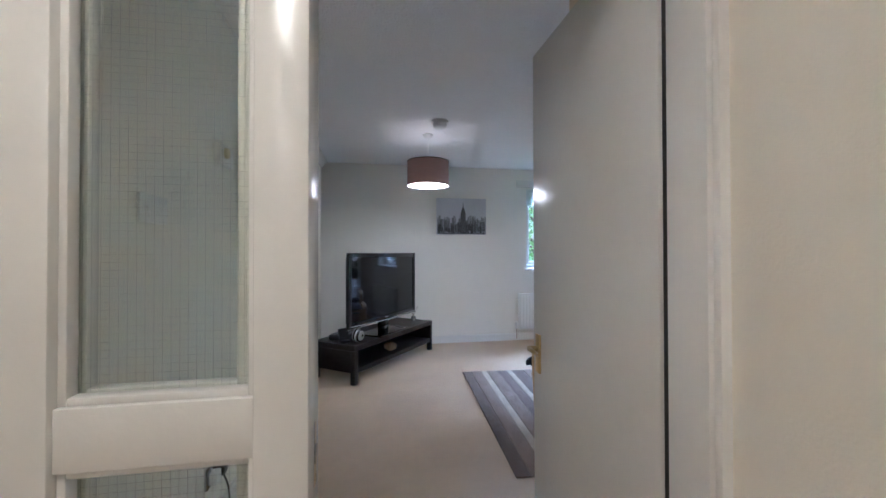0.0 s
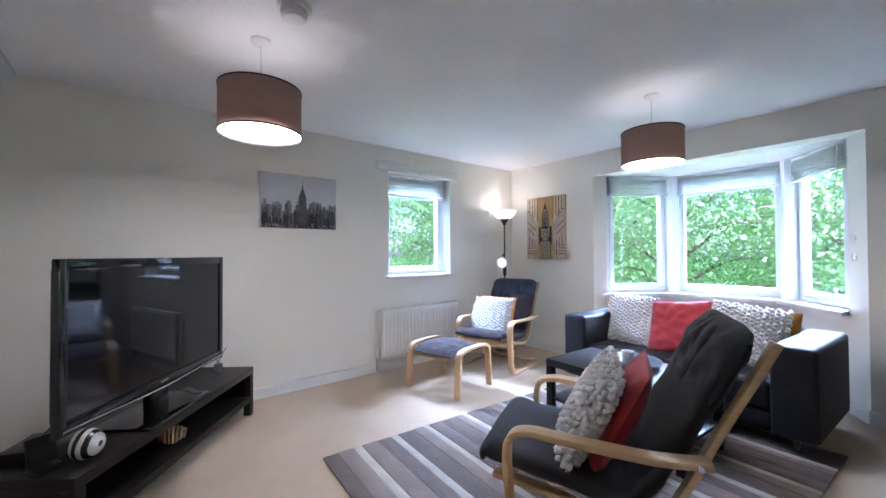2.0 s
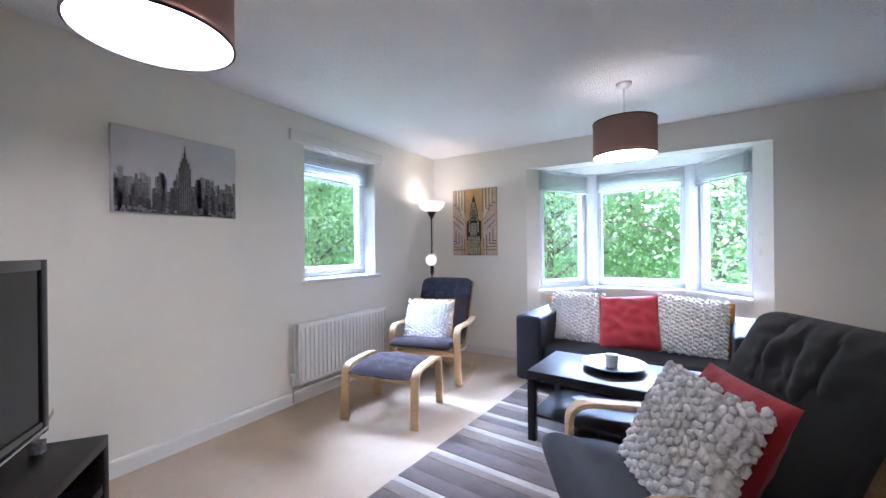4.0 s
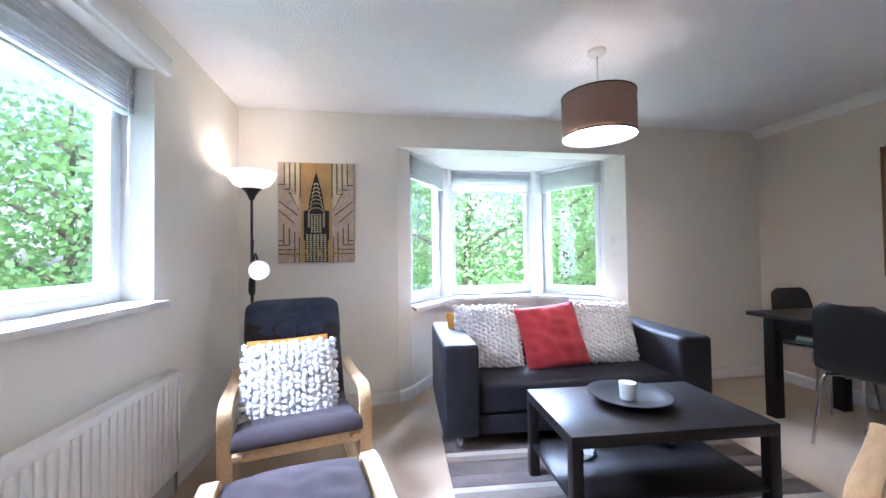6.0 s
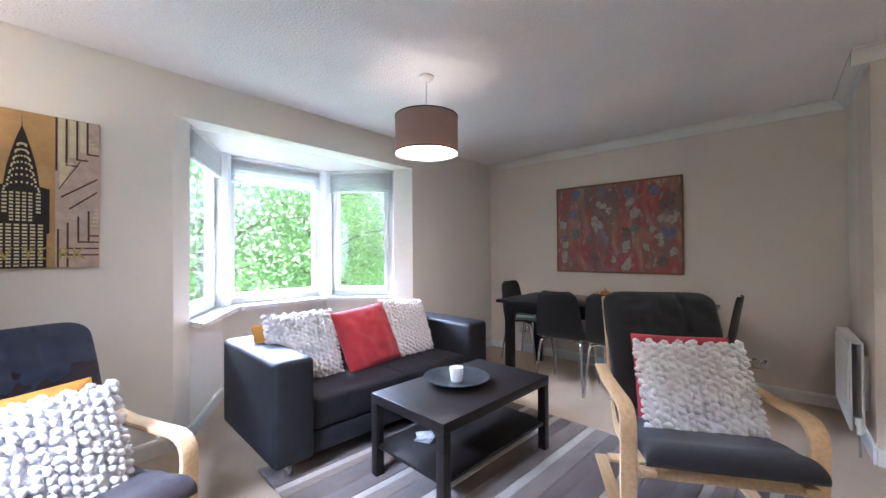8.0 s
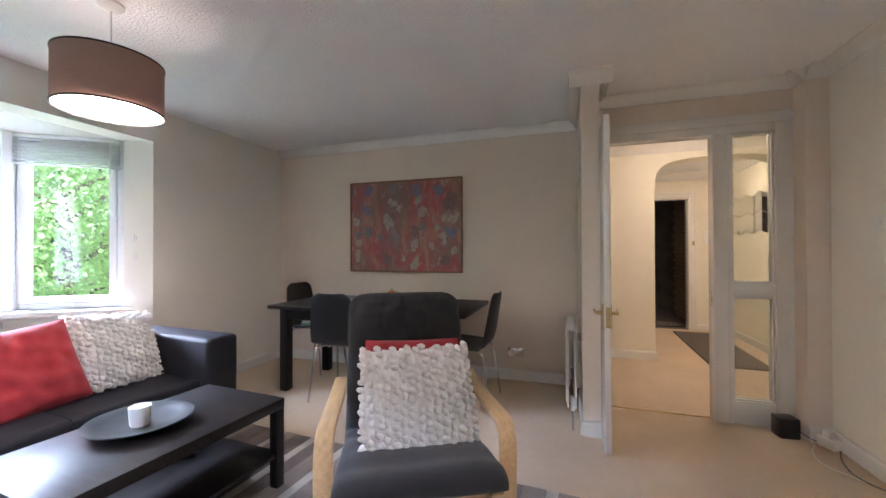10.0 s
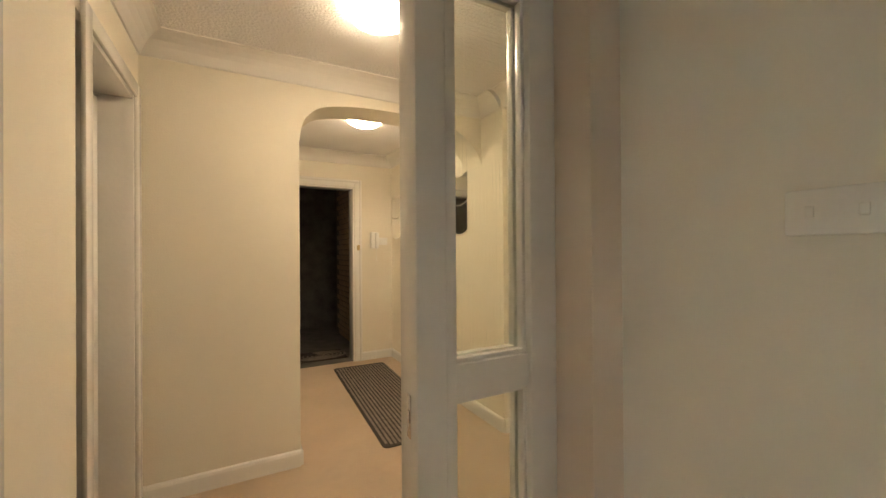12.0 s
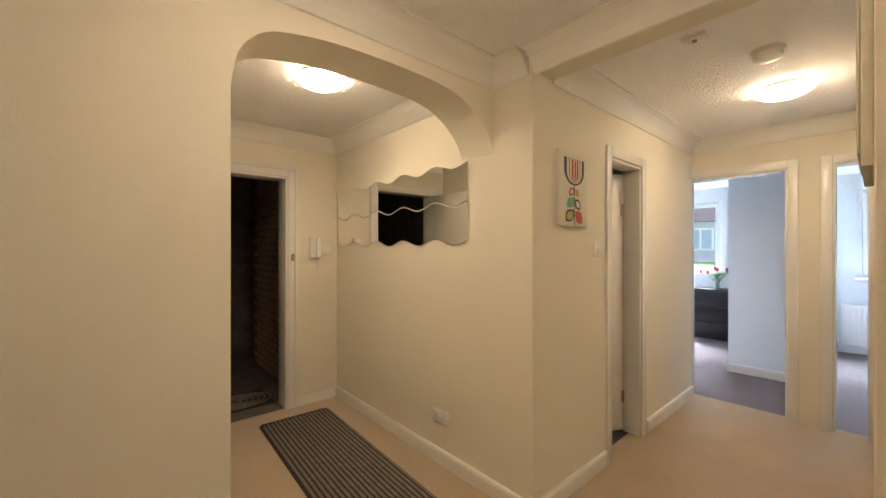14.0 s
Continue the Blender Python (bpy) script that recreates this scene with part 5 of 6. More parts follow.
SKYP = surface("print_sky", (0.66, 0.66, 0.69), 0.8, vary=0.06, scale=3)
rnd = random.Random(5)
# skyline with the tall tower
cw, ch = 0.672, 0.478
cv = canvas(on_wall(1.838, YN - 0.026, 1.437, 0), cw, ch, 0.025, SKYP, "black and white skyline canvas print on the wall")
for layer, mat, lo, hi, n in ((1, GREY3, 0.16, 0.25, 60), (2, GREY2, 0.08, 0.22, 70), (3, GREY1, 0.03, 0.15, 60), (4, GREY3, 0.02, 0.10, 40)):
    rows = []
    for k in range(n):
        w = rnd.uniform(0.008, 0.03)
        x = rnd.uniform(0.002, cw - w - 0.002)
        z0 = rnd.uniform(0.0, lo) if layer == 4 else 0.002
        rows.append((x, z0 + 0.002, x + w, min(z0 + rnd.uniform(lo, hi) * (0.35 if layer == 4 else 1), 0.26)))
    print_part("skyline_layer", rows, mat, cv, layer)
tx = 0.53 * cw
print_part("tower", [(tx - 0.045, 0.01, tx + 0.045, 0.16), (tx - 0.034, 0.16, tx + 0.034, 0.29), (tx - 0.024, 0.29, tx + 0.024, 0.325), (tx - 0.014, 0.325, tx + 0.014, 0.35), (tx - 0.006, 0.35, tx + 0.006, 0.385), (tx - 0.002, 0.385, tx + 0.002, 0.425)], GREY1, cv, 5)
print_part("window_grid", [(tx - 0.030 + 0.012 * k, 0.03, tx - 0.0265 + 0.012 * k, 0.285) for k in range(6)], GREY2, cv, 6)
# two street scenes
for y0, dark in ((2.90, 0.42), (3.945, 0.24)):
    w, h = 0.505, 0.618
    cv = canvas(on_wall(XW + 0.026, y0, 1.277, 90), w, h, 0.025, CANVAS, "black and white city street canvas print on the wall" if dark > 0.3 else "narrow black and white street canvas print on the wall")
    print_part("sky", [(0.002, 0.002, w - 0.002, h - 0.002)], SKYP, cv, 1)
    print_part("near_tower", [(0.002, 0.02, dark * w, h - 0.002), (w * 0.86, 0.02, w - 0.002, h * (0.72 if dark > 0.3 else 0.85))], BLACKP, cv, 2)
    rows = []
    for k in range(34):
        x = rnd.uniform(dark * w - 0.02, w * 0.9)
        rows.append((x, 0.03, x + rnd.uniform(0.006, 0.03), rnd.uniform(0.10, 0.45 - 0.22 * abs(x / w - 0.62))))
    print_part("far_skyline", rows[:17], GREY3, cv, 2)
    print_part("middle_skyline", rows[17:], GREY2, cv, 3)
    print_part("floor_banding", [(dark * w - 0.004, 0.28 + 0.017 * k, dark * w + 0.085 - 0.001 * k, 0.288 + 0.017 * k) for k in range(20)], GREY3, cv, 4)
    print_part("window_column", [(dark * w - 0.03, 0.16 + 0.025 * k, dark * w - 0.022, 0.17 + 0.025 * k) for k in range(9)], GREY3, cv, 4)
    print_part("street", [(0.002, 0.002, w - 0.002, 0.035)], GREY2, cv, 4)
    cars = []
    for k in range(36):
        x = rnd.uniform(0.004, w - 0.05)
        z = rnd.uniform(0.004, 0.075)
        cars.append((x, z, x + rnd.uniform(0.012, 0.045), z + rnd.uniform(0.004, 0.012)))
    print_part("traffic", cars[:18], GREY3, cv, 5)
    print_part("traffic", cars[18:], GREY1, cv, 5)

# the gilded art deco tower
w, h = 0.57, 0.778
cv = canvas(on_wall(XE - 0.026, 5.523, 1.137, -90), w, h, 0.025, GOLD, "gold and brown art deco tower canvas print on the wall")
print_part("ray", [(0.0025, 0.0025, 0.17, h - 0.0025), (w - 0.17, 0.0025, w - 0.0025, h - 0.0025)], BLUSH, cv, 1)
lines, pale = [], []
for s in (0, 1):
    def mx(x0, z0, x1, z1):
        return (x0, z0, x1, z1) if s == 0 else (w - x1, z0, w - x0, z1)
    for k, (x, z) in enumerate(((0.045, 0.60), (0.085, 0.565), (0.125, 0.53), (0.162, 0.50))):
        lines.append(mx(x, z, x + 0.008, h - 0.003))
    for k, (x, z) in enumerate(((0.045, 0.60), (0.085, 0.565), (0.125, 0.53))):
        lines.append(mx(0.003 if k == 0 else x - 0.04, z, x + 0.008, z + 0.008))
        pale.append(mx(x + 0.010, z + 0.012, x + 0.034, h - 0.006))
    for k, (x, z) in enumerate(((0.04, 0.30), (0.08, 0.27), (0.12, 0.235), (0.155, 0.20))):
        lines.append(mx(x, 0.003 if k > 1 else 0.14, x + 0.008, z))
        lines.append(mx(0.003, 0.145 - 0.034 * k + 0.02, x + 0.008, 0.153 - 0.034 * k + 0.02))
    for k in range(5):
        pale.append(mx(0.006 + 0.014 * k, 0.64 + 0.02 * k, 0.03 + 0.014 * k, 0.646 + 0.02 * k))
        pale.append(mx(0.006, 0.22 + 0.022 * k, 0.034 - 0.004 * k, 0.227 + 0.022 * k))
print_part("linework", lines, BROWN, cv, 3)
print_part("panel_work", pale, CREAM, cv, 2)
for s in (0, 1):
    for x0, z0, x1, z1 in ((0.01, 0.47, 0.15, 0.36), (0.01, 0.40, 0.12, 0.30), (0.075, 0.56, 0.158, 0.40)):
        pts = [(x0, z0), (x1, z1), (x1, z1 + 0.01), (x0, z0 + 0.01)]
        pts = pts if s == 0 else [(w - a, b) for a, b in pts]
        part("deco_slant", prism(pts, 0.0012, None, pose(0, -0.005, 0)), BROWN, cv, smooth=False)
    pts = [(0.10, 0.55), (0.155, 0.40), (0.155, 0.545)]
    pts = pts if s == 0 else [(w - a, b) for a, b in pts]
    part("deco_wing", prism(pts, 0.0012, None, pose(0, -0.0038, 0)), CREAM, cv, smooth=False)
m0 = w / 2
part("tower", prism([(m0 - 0.085, 0.003), (m0 + 0.085, 0.003), (m0 + 0.085, 0.17), (m0 + 0.095, 0.18), (m0 + 0.095, 0.40), (m0 + 0.06, 0.41), (m0 + 0.05, 0.50), (m0 + 0.034, 0.58), (m0 + 0.014, 0.66), (m0 + 0.002, 0.70), (m0, 0.77), (m0 - 0.002, 0.70), (m0 - 0.014, 0.66), (m0 - 0.034, 0.58), (m0 - 0.05, 0.50), (m0 - 0.06, 0.41), (m0 - 0.095, 0.40), (m0 - 0.095, 0.18), (m0 - 0.085, 0.17)], 0.0012, None, pose(0, -0.0040, 0)), surface("print_black", (0.022, 0.018, 0.016), 0.7), cv, smooth=False)
print_part("window_grid", [(m0 - 0.078 + 0.0265 * i, 0.012 + 0.0165 * j, m0 - 0.060 + 0.0265 * i, 0.021 + 0.0165 * j) for i in range(6) for j in range(13)] + [(m0 - 0.0405 + 0.021 * i, 0.235 + 0.0165 * j, m0 - 0.027 + 0.021 * i, 0.244 + 0.0165 * j) for i in range(4) for j in range(9)], CREAM, cv, 5)
bm = bmesh.new()
for k, (r, z) in enumerate(((0.058, 0.385), (0.046, 0.43), (0.040, 0.465), (0.034, 0.50), (0.027, 0.535), (0.021, 0.57), (0.014, 0.605))):
    for j in range(9 if k else 11):
        a = math.pi * j / (8 if k else 10)
        box(m0 + r * math.cos(a) - 0.0035, -0.0068, z + 0.7 * r * math.sin(a) - 0.005, m0 + r * math.cos(a) + 0.0035, -0.0054, z + 0.7 * r * math.sin(a) + 0.005, bev=0, bm=bm)
for s in (-1, 1):
    for j in range(6):
        box(m0 + s * 0.056 - 0.008, -0.0068, 0.275 + 0.018 * j, m0 + s * 0.056 + 0.008, -0.0054, 0.284 + 0.018 * j, bev=0, bm=bm)
part("crown_grid", bm, CREAM, cv, smooth=False)


def lettering(text, size, m, mat, parent, name="lettering"):
    cu = bpy.data.curves.new(name, "FONT")
    cu.body, cu.size, cu.extrude, cu.align_x = text, size, 0.0006, "CENTER"
    tmp = bpy.data.objects.new(name, cu)
    me = bpy.data.meshes.new_from_object(tmp)
    bpy.data.objects.remove(tmp), bpy.data.curves.remove(cu)
    me.materials.append(mat)
    ob = new(name, me)
    ob.parent, ob.matrix_basis = parent, m
    return ob


lettering("NEW YORK", 0.088, pose(m0, -0.0082, 0.045, 90), surface("print_olive_gold", (0.50, 0.40, 0.12), 0.6, vary=0.25, scale=30), cv)

# the framed abstract
ABS = nodes_of("abstract_oil")[0]
n, l = ABS.node_tree.nodes, ABS.node_tree.links
tc = n.new("ShaderNodeTexCoord")


def ntex(scale, detail, dist, off):
    mp, t = n.new("ShaderNodeMapping"), n.new("ShaderNodeTexNoise")
    mp.inputs["Location"].default_value, mp.inputs["Scale"].default_value = off, (1.5, 1.0, 0.55)
    t.inputs["Scale"].default_value, t.inputs["Detail"].default_value, t.inputs["Distortion"].default_value = scale, detail, dist
    l.new(tc.outputs["Object"], mp.inputs[0]), l.new(mp.outputs[0], t.inputs[0])
    return t.outputs[0]


def layer(below, color, src, lo, hi):
    r, x = n.new("ShaderNodeMapRange"), n.new("ShaderNodeMix")
    r.inputs[1].default_value, r.inputs[2].default_value = lo, hi
    x.data_type = "RGBA"
    l.new(src, r.inputs[0]), l.new(r.outputs[0], x.inputs[0])
    if below is None:
        x.inputs[6].default_value = (0.22, 0.13, 0.11, 1)
    else:
        l.new(below, x.inputs[6])
    x.inputs[7].default_value = (*color, 1)
    return x.outputs[2]


c = layer(None, (0.36, 0.075, 0.07), ntex(3.2, 5, 0.8, (0, 0, 0)), 0.40, 0.60)
c = layer(c, (0.40, 0.20, 0.15), ntex(4.5, 5, 1.0, (4, 1, 7)), 0.48, 0.68)
c = layer(c, (0.16, 0.10, 0.10), ntex(3.8, 6, 0.5, (9, 3, 2)), 0.55, 0.72)
c = layer(c, (0.24, 0.23, 0.30), ntex(6, 4, 0.6, (2, 8, 5)), 0.60, 0.74)
c = layer(c, (0.42, 0.31, 0.25), ntex(17, 5, 0.9, (3, 5, 1)), 0.58, 0.72)
c = layer(c, (0.17, 0.08, 0.08), ntex(21, 5, 0.7, (6, 2, 8)), 0.60, 0.74)
l.new(c, n["Principled BSDF"].inputs["Base Color"])
n["Principled BSDF"].inputs["Roughness"].default_value = 0.5
bp = n.new("ShaderNodeBump")
bp.inputs["Strength"].default_value, bp.inputs["Distance"].default_value = 0.5, 0.004
l.new(ntex(60, 4, 0.5, (1, 1, 1)), bp.inputs["Height"]), l.new(bp.outputs[0], n["Principled BSDF"].inputs["Normal"])
pw, phh = 1.232, 0.935
pt = thing("painting", "large red and blue abstract painting in a thin wooden frame", "painting", on_wall(2.881 + pw, YS + 0.002, 0.981, 180))
part("picture", box(0.014, -0.024, 0.014, pw - 0.014, -0.004, phh - 0.014, bev=0), ABS, pt)
FRAMEW = surface("oiled_wood_frame", (0.24, 0.115, 0.045), 0.5, vary=0.2, scale=12)
part("frame", boxes((0, -0.032, 0, 0.016, -0.002, phh), (pw - 0.016, -0.032, 0, pw, -0.002, phh), (0.016, -0.032, 0, pw - 0.016, -0.002, 0.016), (0.016, -0.032, phh - 0.016, pw - 0.016, -0.002, phh), bev=0.003), FRAMEW, pt)

DAB = {k: surface("oil_dab_" + k, c, 0.5, vary=0.22, scale=30, bump=0.5, bump_scale=90) for k, c in dict(cream=(0.42, 0.355, 0.285), blue=(0.18, 0.17, 0.25), green=(0.19, 0.18, 0.18), dark=(0.20, 0.115, 0.105)).items()}
drnd = random.Random(31)


def dab(x, z, rx, rz, turn, mat, lift):
    """One flat, uneven stroke of thick paint on the picture."""
    pts = []
    for k in range(11):
        a, f = 2 * math.pi * k / 11, drnd.uniform(0.7, 1.12)
        u, v = rx * f * math.cos(a), rz * f * math.sin(a)
        pts.append((x + u * math.cos(turn) - v * math.sin(turn), z + u * math.sin(turn) + v * math.cos(turn)))
    return prism(pts, 0.0008, None, pose(0, -0.0244 - lift, 0))


def blooms(places, mat, name):
    """Blurred flowers of overlapping strokes at fractions u, v of the picture."""
    bm = bmesh.new()
    for u, v, size in places:
        for k in range(9):
            a = drnd.uniform(0, 6.28)
            r = size * drnd.uniform(0.05, 0.5)
            x = min(max(u * pw + r * math.cos(a), 0.05), pw - 0.05)
            z = min(max(v * phh + 1.25 * r * math.sin(a), 0.06), phh - 0.06)
            merge(bm, dab(x, z, size * drnd.uniform(0.2, 0.46), size * drnd.uniform(0.2, 0.5), a, mat, 0.0003 * k))
    tagged(part(name, bm, DAB[mat], pt, smooth=False), kind="stuff")


blooms(((0.90, 0.72, 0.13), (0.40, 0.60, 0.05), (0.60, 0.45, 0.07), (0.35, 0.14, 0.08), (0.86, 0.15, 0.09)), "dark", "dark_brushwork")
blooms(((0.17, 0.44, 0.08), (0.29, 0.38, 0.045), (0.66, 0.50, 0.06), (0.38, 0.36, 0.04)), "green", "green_brushwork")
blooms(((0.18, 0.90, 0.075), (0.16, 0.68, 0.07), (0.41, 0.92, 0.05), (0.62, 0.90, 0.09), (0.82, 0.87, 0.09), (0.91, 0.44, 0.085), (0.08, 0.42, 0.05)), "blue", "blue_brushwork")
blooms(((0.06, 0.55, 0.075), (0.08, 0.33, 0.07), (0.08, 0.18, 0.075), (0.41, 0.76, 0.08), (0.36, 0.55, 0.095), (0.62, 0.77, 0.065), (0.67, 0.64, 0.08), (0.59, 0.30, 0.09), (0.60, 0.09, 0.08), (0.50, 0.15, 0.05)), "cream", "cream_brushwork")
blooms(((0.84, 0.35, 0.085), (0.92, 0.56, 0.075), (0.85, 0.58, 0.05), (0.79, 0.47, 0.045), (0.75, 0.27, 0.05), (0.94, 0.22, 0.06), (0.46, 0.70, 0.05)), "cream", "cream_brushwork")

# ---- hall and lobby things ----
def dome(x, y, label):
    ob = thing("ceiling_lamp", label, "ceiling lamp", pose(x, y, HH) @ Matrix.Diagonal((0.83, 0.83, 1, 1)), "glass dome lamps in the hall")
    # plate rim is widened to block the shade's upward glow
    part("plate", lathe([(0, 0), (0.12, 0), (0.12, -0.02), (0.156, -0.028), (0.156, -0.0335), (0, -0.032)], 32), WHITEP, ob)
    part("shade", lathe([(0.0, -0.078), (0.07, -0.074), (0.12, -0.062), (0.155, -0.045), (0.166, -0.034), (0.160, -0.034), (0.115, -0.056), (0.06, -0.068), (0, -0.072)], 48), HALLGLOW, ob, "glowing white glass shade")
    for k in range(3):
        a = 2 * math.pi * k / 3 + 0.5
        part("clip", tube([(0.12 * math.cos(a), 0.12 * math.sin(a), -0.012), (0.164 * math.cos(a), 0.164 * math.sin(a), -0.02), (0.174 * math.cos(a), 0.174 * math.sin(a), -0.036), (0.160 * math.cos(a), 0.160 * math.sin(a), -0.046)], 0.004, 6, 4), CHROME, ob)
    return ob


HALLGLOW = glow("lit_dome_glass", (1.0, 0.79, 0.50), 13.5)
dome(0.76, 0.785, "lit glass dome lamp on the hall ceiling")
dome(0.416, -0.62, "lit glass dome lamp on the lobby ceiling")
dome(-1.75, 1.09, "lit glass dome lamp on the corridor ceiling")
sd = thing("smoke_detector", "white round smoke detector on the corridor ceiling", "smoke detector", pose(-1.15, 1.10, HH))
part("base", lathe([(0, 0), (0.07, 0), (0.07, -0.018), (0, -0.018)], 32), WHITEP, sd)
part("cap", lathe([(0, -0.018), (0.062, -0.018), (0.06, -0.042), (0.045, -0.052), (0, -0.054)], 32), WHITEP, sd)
sn = thing("ceiling_sensor", "small brass and white sensor on the corridor ceiling", "sensor", pose(-0.73, 0.90, HH))
part("body", box(-0.03, -0.05, -0.022, 0.03, 0.05, 0, bev=0.006), WHITEP, sn)
part("lens", lathe([(0, -0.022), (0.012, -0.022), (0.010, -0.03), (0, -0.032)], 14), BRASS, sn)

# wavy mirrors
def wave(y, k):
    return 0.020 * math.sin(2 * math.pi * (y + 0.16) / 0.36 + k)


for z0, z1, lab in ((1.415, 1.645, "lower wavy-edged frameless wall mirror"), (1.655, 1.885, "upper wavy-edged frameless wall mirror")):
    ys = [-1.82 + 1.69 * k / 60 for k in range(61)]
    low = [(y, z0 + wave(y, 0)) for y in ys]
    top = [(y, z1 + wave(y, 0)) for y in ys]
    mr = thing("wall_mirror", lab, "mirror", pose(-0.28, 0, 0), "wavy mirrors in the lobby")
    bm = prism([*low, *top[::-1]], 0.006, None, pose(0.010, 0, 0, 0, 0, 90))
    bmesh.ops.triangulate(bm, faces=[f for f in bm.faces if len(f.verts) > 4])
    part("glass", bm, MIRROR, mr, smooth=False)
    part("edge", boxes((0.0, -1.80, z0 + 0.05, 0.004, -0.15, z1 - 0.05)), GREY2, mr)

# flower print
fw, fh = 0.30, 0.41
cv = canvas(on_wall(-0.485, 0.345, 1.50, 180), fw, fh, 0.024, surface("canvas_cream", (0.74, 0.70, 0.60), 0.8, vary=0.04), "cream canvas print of a stylised flower")
INK = {k: surface("ink_" + k, c, 0.7, vary=0.08, scale=20) for k, c in dict(dark=(0.06, 0.055, 0.05), red=(0.50, 0.10, 0.06), ochre=(0.50, 0.34, 0.10), mint=(0.18, 0.42, 0.28), lime=(0.48, 0.46, 0.10), white=(0.75, 0.72, 0.64)).items()}


def petal(x0, z0, x1, z1, mat, lay, lean=1):
    """A leaf shape with two rounded and two sharp corners."""
    pts, k = [], 6
    rx, rz = (x1 - x0) * 0.55, (z1 - z0) * 0.55
    for (cx, cz, a0, r) in ((x1, z0, -90, lean < 0), (x1, z1, 0, lean > 0), (x0, z1, 90, lean < 0), (x0, z0, 180, lean > 0)):
        if not r:
            pts.append((cx, cz))
            continue
        ox, oz = cx - rx * (1 if cx == x1 else -1), cz - rz * (1 if cz == z1 else -1)
        pts += [(ox + rx * math.cos(radians(a0 + 90 * i / k)), oz + rz * math.sin(radians(a0 + 90 * i / k))) for i in range(k + 1)]
    return part("leaf", prism(pts, 0.001, None, pose(0, -0.0011 * lay - 0.0004, 0)), mat, cv, smooth=False)


def tulip(half, top, low, mat, lay):
    pts = [(fw / 2 - half, top), *[(fw / 2 - half * math.cos(a), low + half * 0.8 - half * 0.8 * math.sin(a)) for a in [math.pi * i / 14 for i in range(15)]], (fw / 2 + half, top)]
    return part("petal", prism(pts, 0.001, None, pose(0, -0.0011 * lay - 0.0004, 0)), mat, cv, smooth=False)


for lay, (half, mat) in enumerate(((0.105, "dark"), (0.078, "white"), (0.062, "ochre"), (0.048, "white"), (0.036, "red"), (0.017, "white"), (0.009, "red")), 1):
    tulip(half, 0.375 - 0.002 * lay, 0.225 + (0.105 - half) * 0.35, INK[mat], lay)
print_part("stem", [(fw / 2 - 0.003, 0.006, fw / 2 + 0.003, 0.235)], INK["dark"], cv, 1)
mid = fw / 2
for x0, z0, x1, z1, a, b, lean in ((mid - 0.052, 0.165, mid - 0.006, 0.212, "red", "white", -1), (mid + 0.008, 0.165, mid + 0.05, 0.205, "ochre", None, 1), (mid - 0.075, 0.10, mid - 0.006, 0.158, "mint", None, -1), (mid + 0.008, 0.092, mid + 0.065, 0.15, "dark", "white", 1), (mid - 0.09, 0.022, mid - 0.006, 0.09, "dark", "lime", -1), (mid + 0.012, 0.016, mid + 0.085, 0.085, "red", None, 1)):
    petal(x0, z0, x1, z1, INK[a], 1, lean)
    if b:
        petal(x0 + 0.011, z0 + 0.011, x1 - 0.011, z1 - 0.011, INK[b], 2, lean)

ic = thing("entry_phone", "white door entry phone with a curly cord", "entry phone", on_wall(-0.03, -1.87, 1.29, 180))
part("body", box(-0.015, -0.032, 0, 0.075, 0, 0.19, bev=0.008), WHITEP, ic)
part("handset", box(0.03, -0.06, 0.005, 0.075, -0.032, 0.185, bev=0.010), WHITEP, ic)
part("cord", tube([(0.05 + 0.004 * math.cos(k * 1.9), -0.03 + 0.004 * math.sin(k * 1.9), -0.0045 * k) for k in range(34)], 0.0018, 5, 3), WHITEP, ic)
socket(on_wall(-0.15, -1.87, 1.375, 0), "white double switch by the front door", name="light_switch")
socket(pose(-0.28, -0.38, 0.30, 0, 0, -90), "white double socket above the lobby skirting", mat=WHITEP)
socket(pose(-0.94, 0.32, 1.37), "white light switch beside the bathroom door", double=False, name="light_switch")
mb = thing("meter_box", "cream metal meter box high on the hall wall", "meter box", pose(-0.33, 1.452, 1.55))
part("case", box(0, -0.020, 0, 0.41, 0, 0.55, bev=0.004), surface("cream_enamel", (0.62, 0.58, 0.46), 0.5), mb)
part("lid", box(0.012, -0.026, 0.03, 0.398, -0.0205, 0.53, bev=0.003), bpy.data.materials["cream_enamel"], mb)
pl = thing("door_chain_plate", "small brass spyhole plate on the front door frame", "latch", on_wall(0.130, -1.852, 1.30, 0))
part("plate", box(-0.016, -0.001, -0.03, 0.016, 0.012, 0.03, bev=0.003), BRASS, pl)

# striped runner
MW, ML = 0.545, 1.82
mt = thing("runner_mat", "grey-brown striped runner mat with a dark bound edge", "mat", pose(-0.02, 0.15, 0.0005, 0, 0, -2.2) @ pose(0, 0, 0, 0, 0, 180) @ pose(-MW, 0, 0))


def rounded(w, h, r, z, t, mat, name):
    pts = []
    for cx, cy, a in ((w - r, r, -90), (w - r, h - r, 0), (r, h - r, 90), (r, r, 180)):
        pts += [(cx + r * math.cos(radians(a + 18 * i)), cy + r * math.sin(radians(a + 18 * i))) for i in range(6)]
    bm = prism(pts, t, None, pose(0, 0, z + t, -90))
    for v in bm.verts:
        v.co.y = abs(v.co.y)
    bmesh.ops.recalc_face_normals(bm, faces=bm.faces[:])
    return part(name, bm, mat, mt, smooth=False)


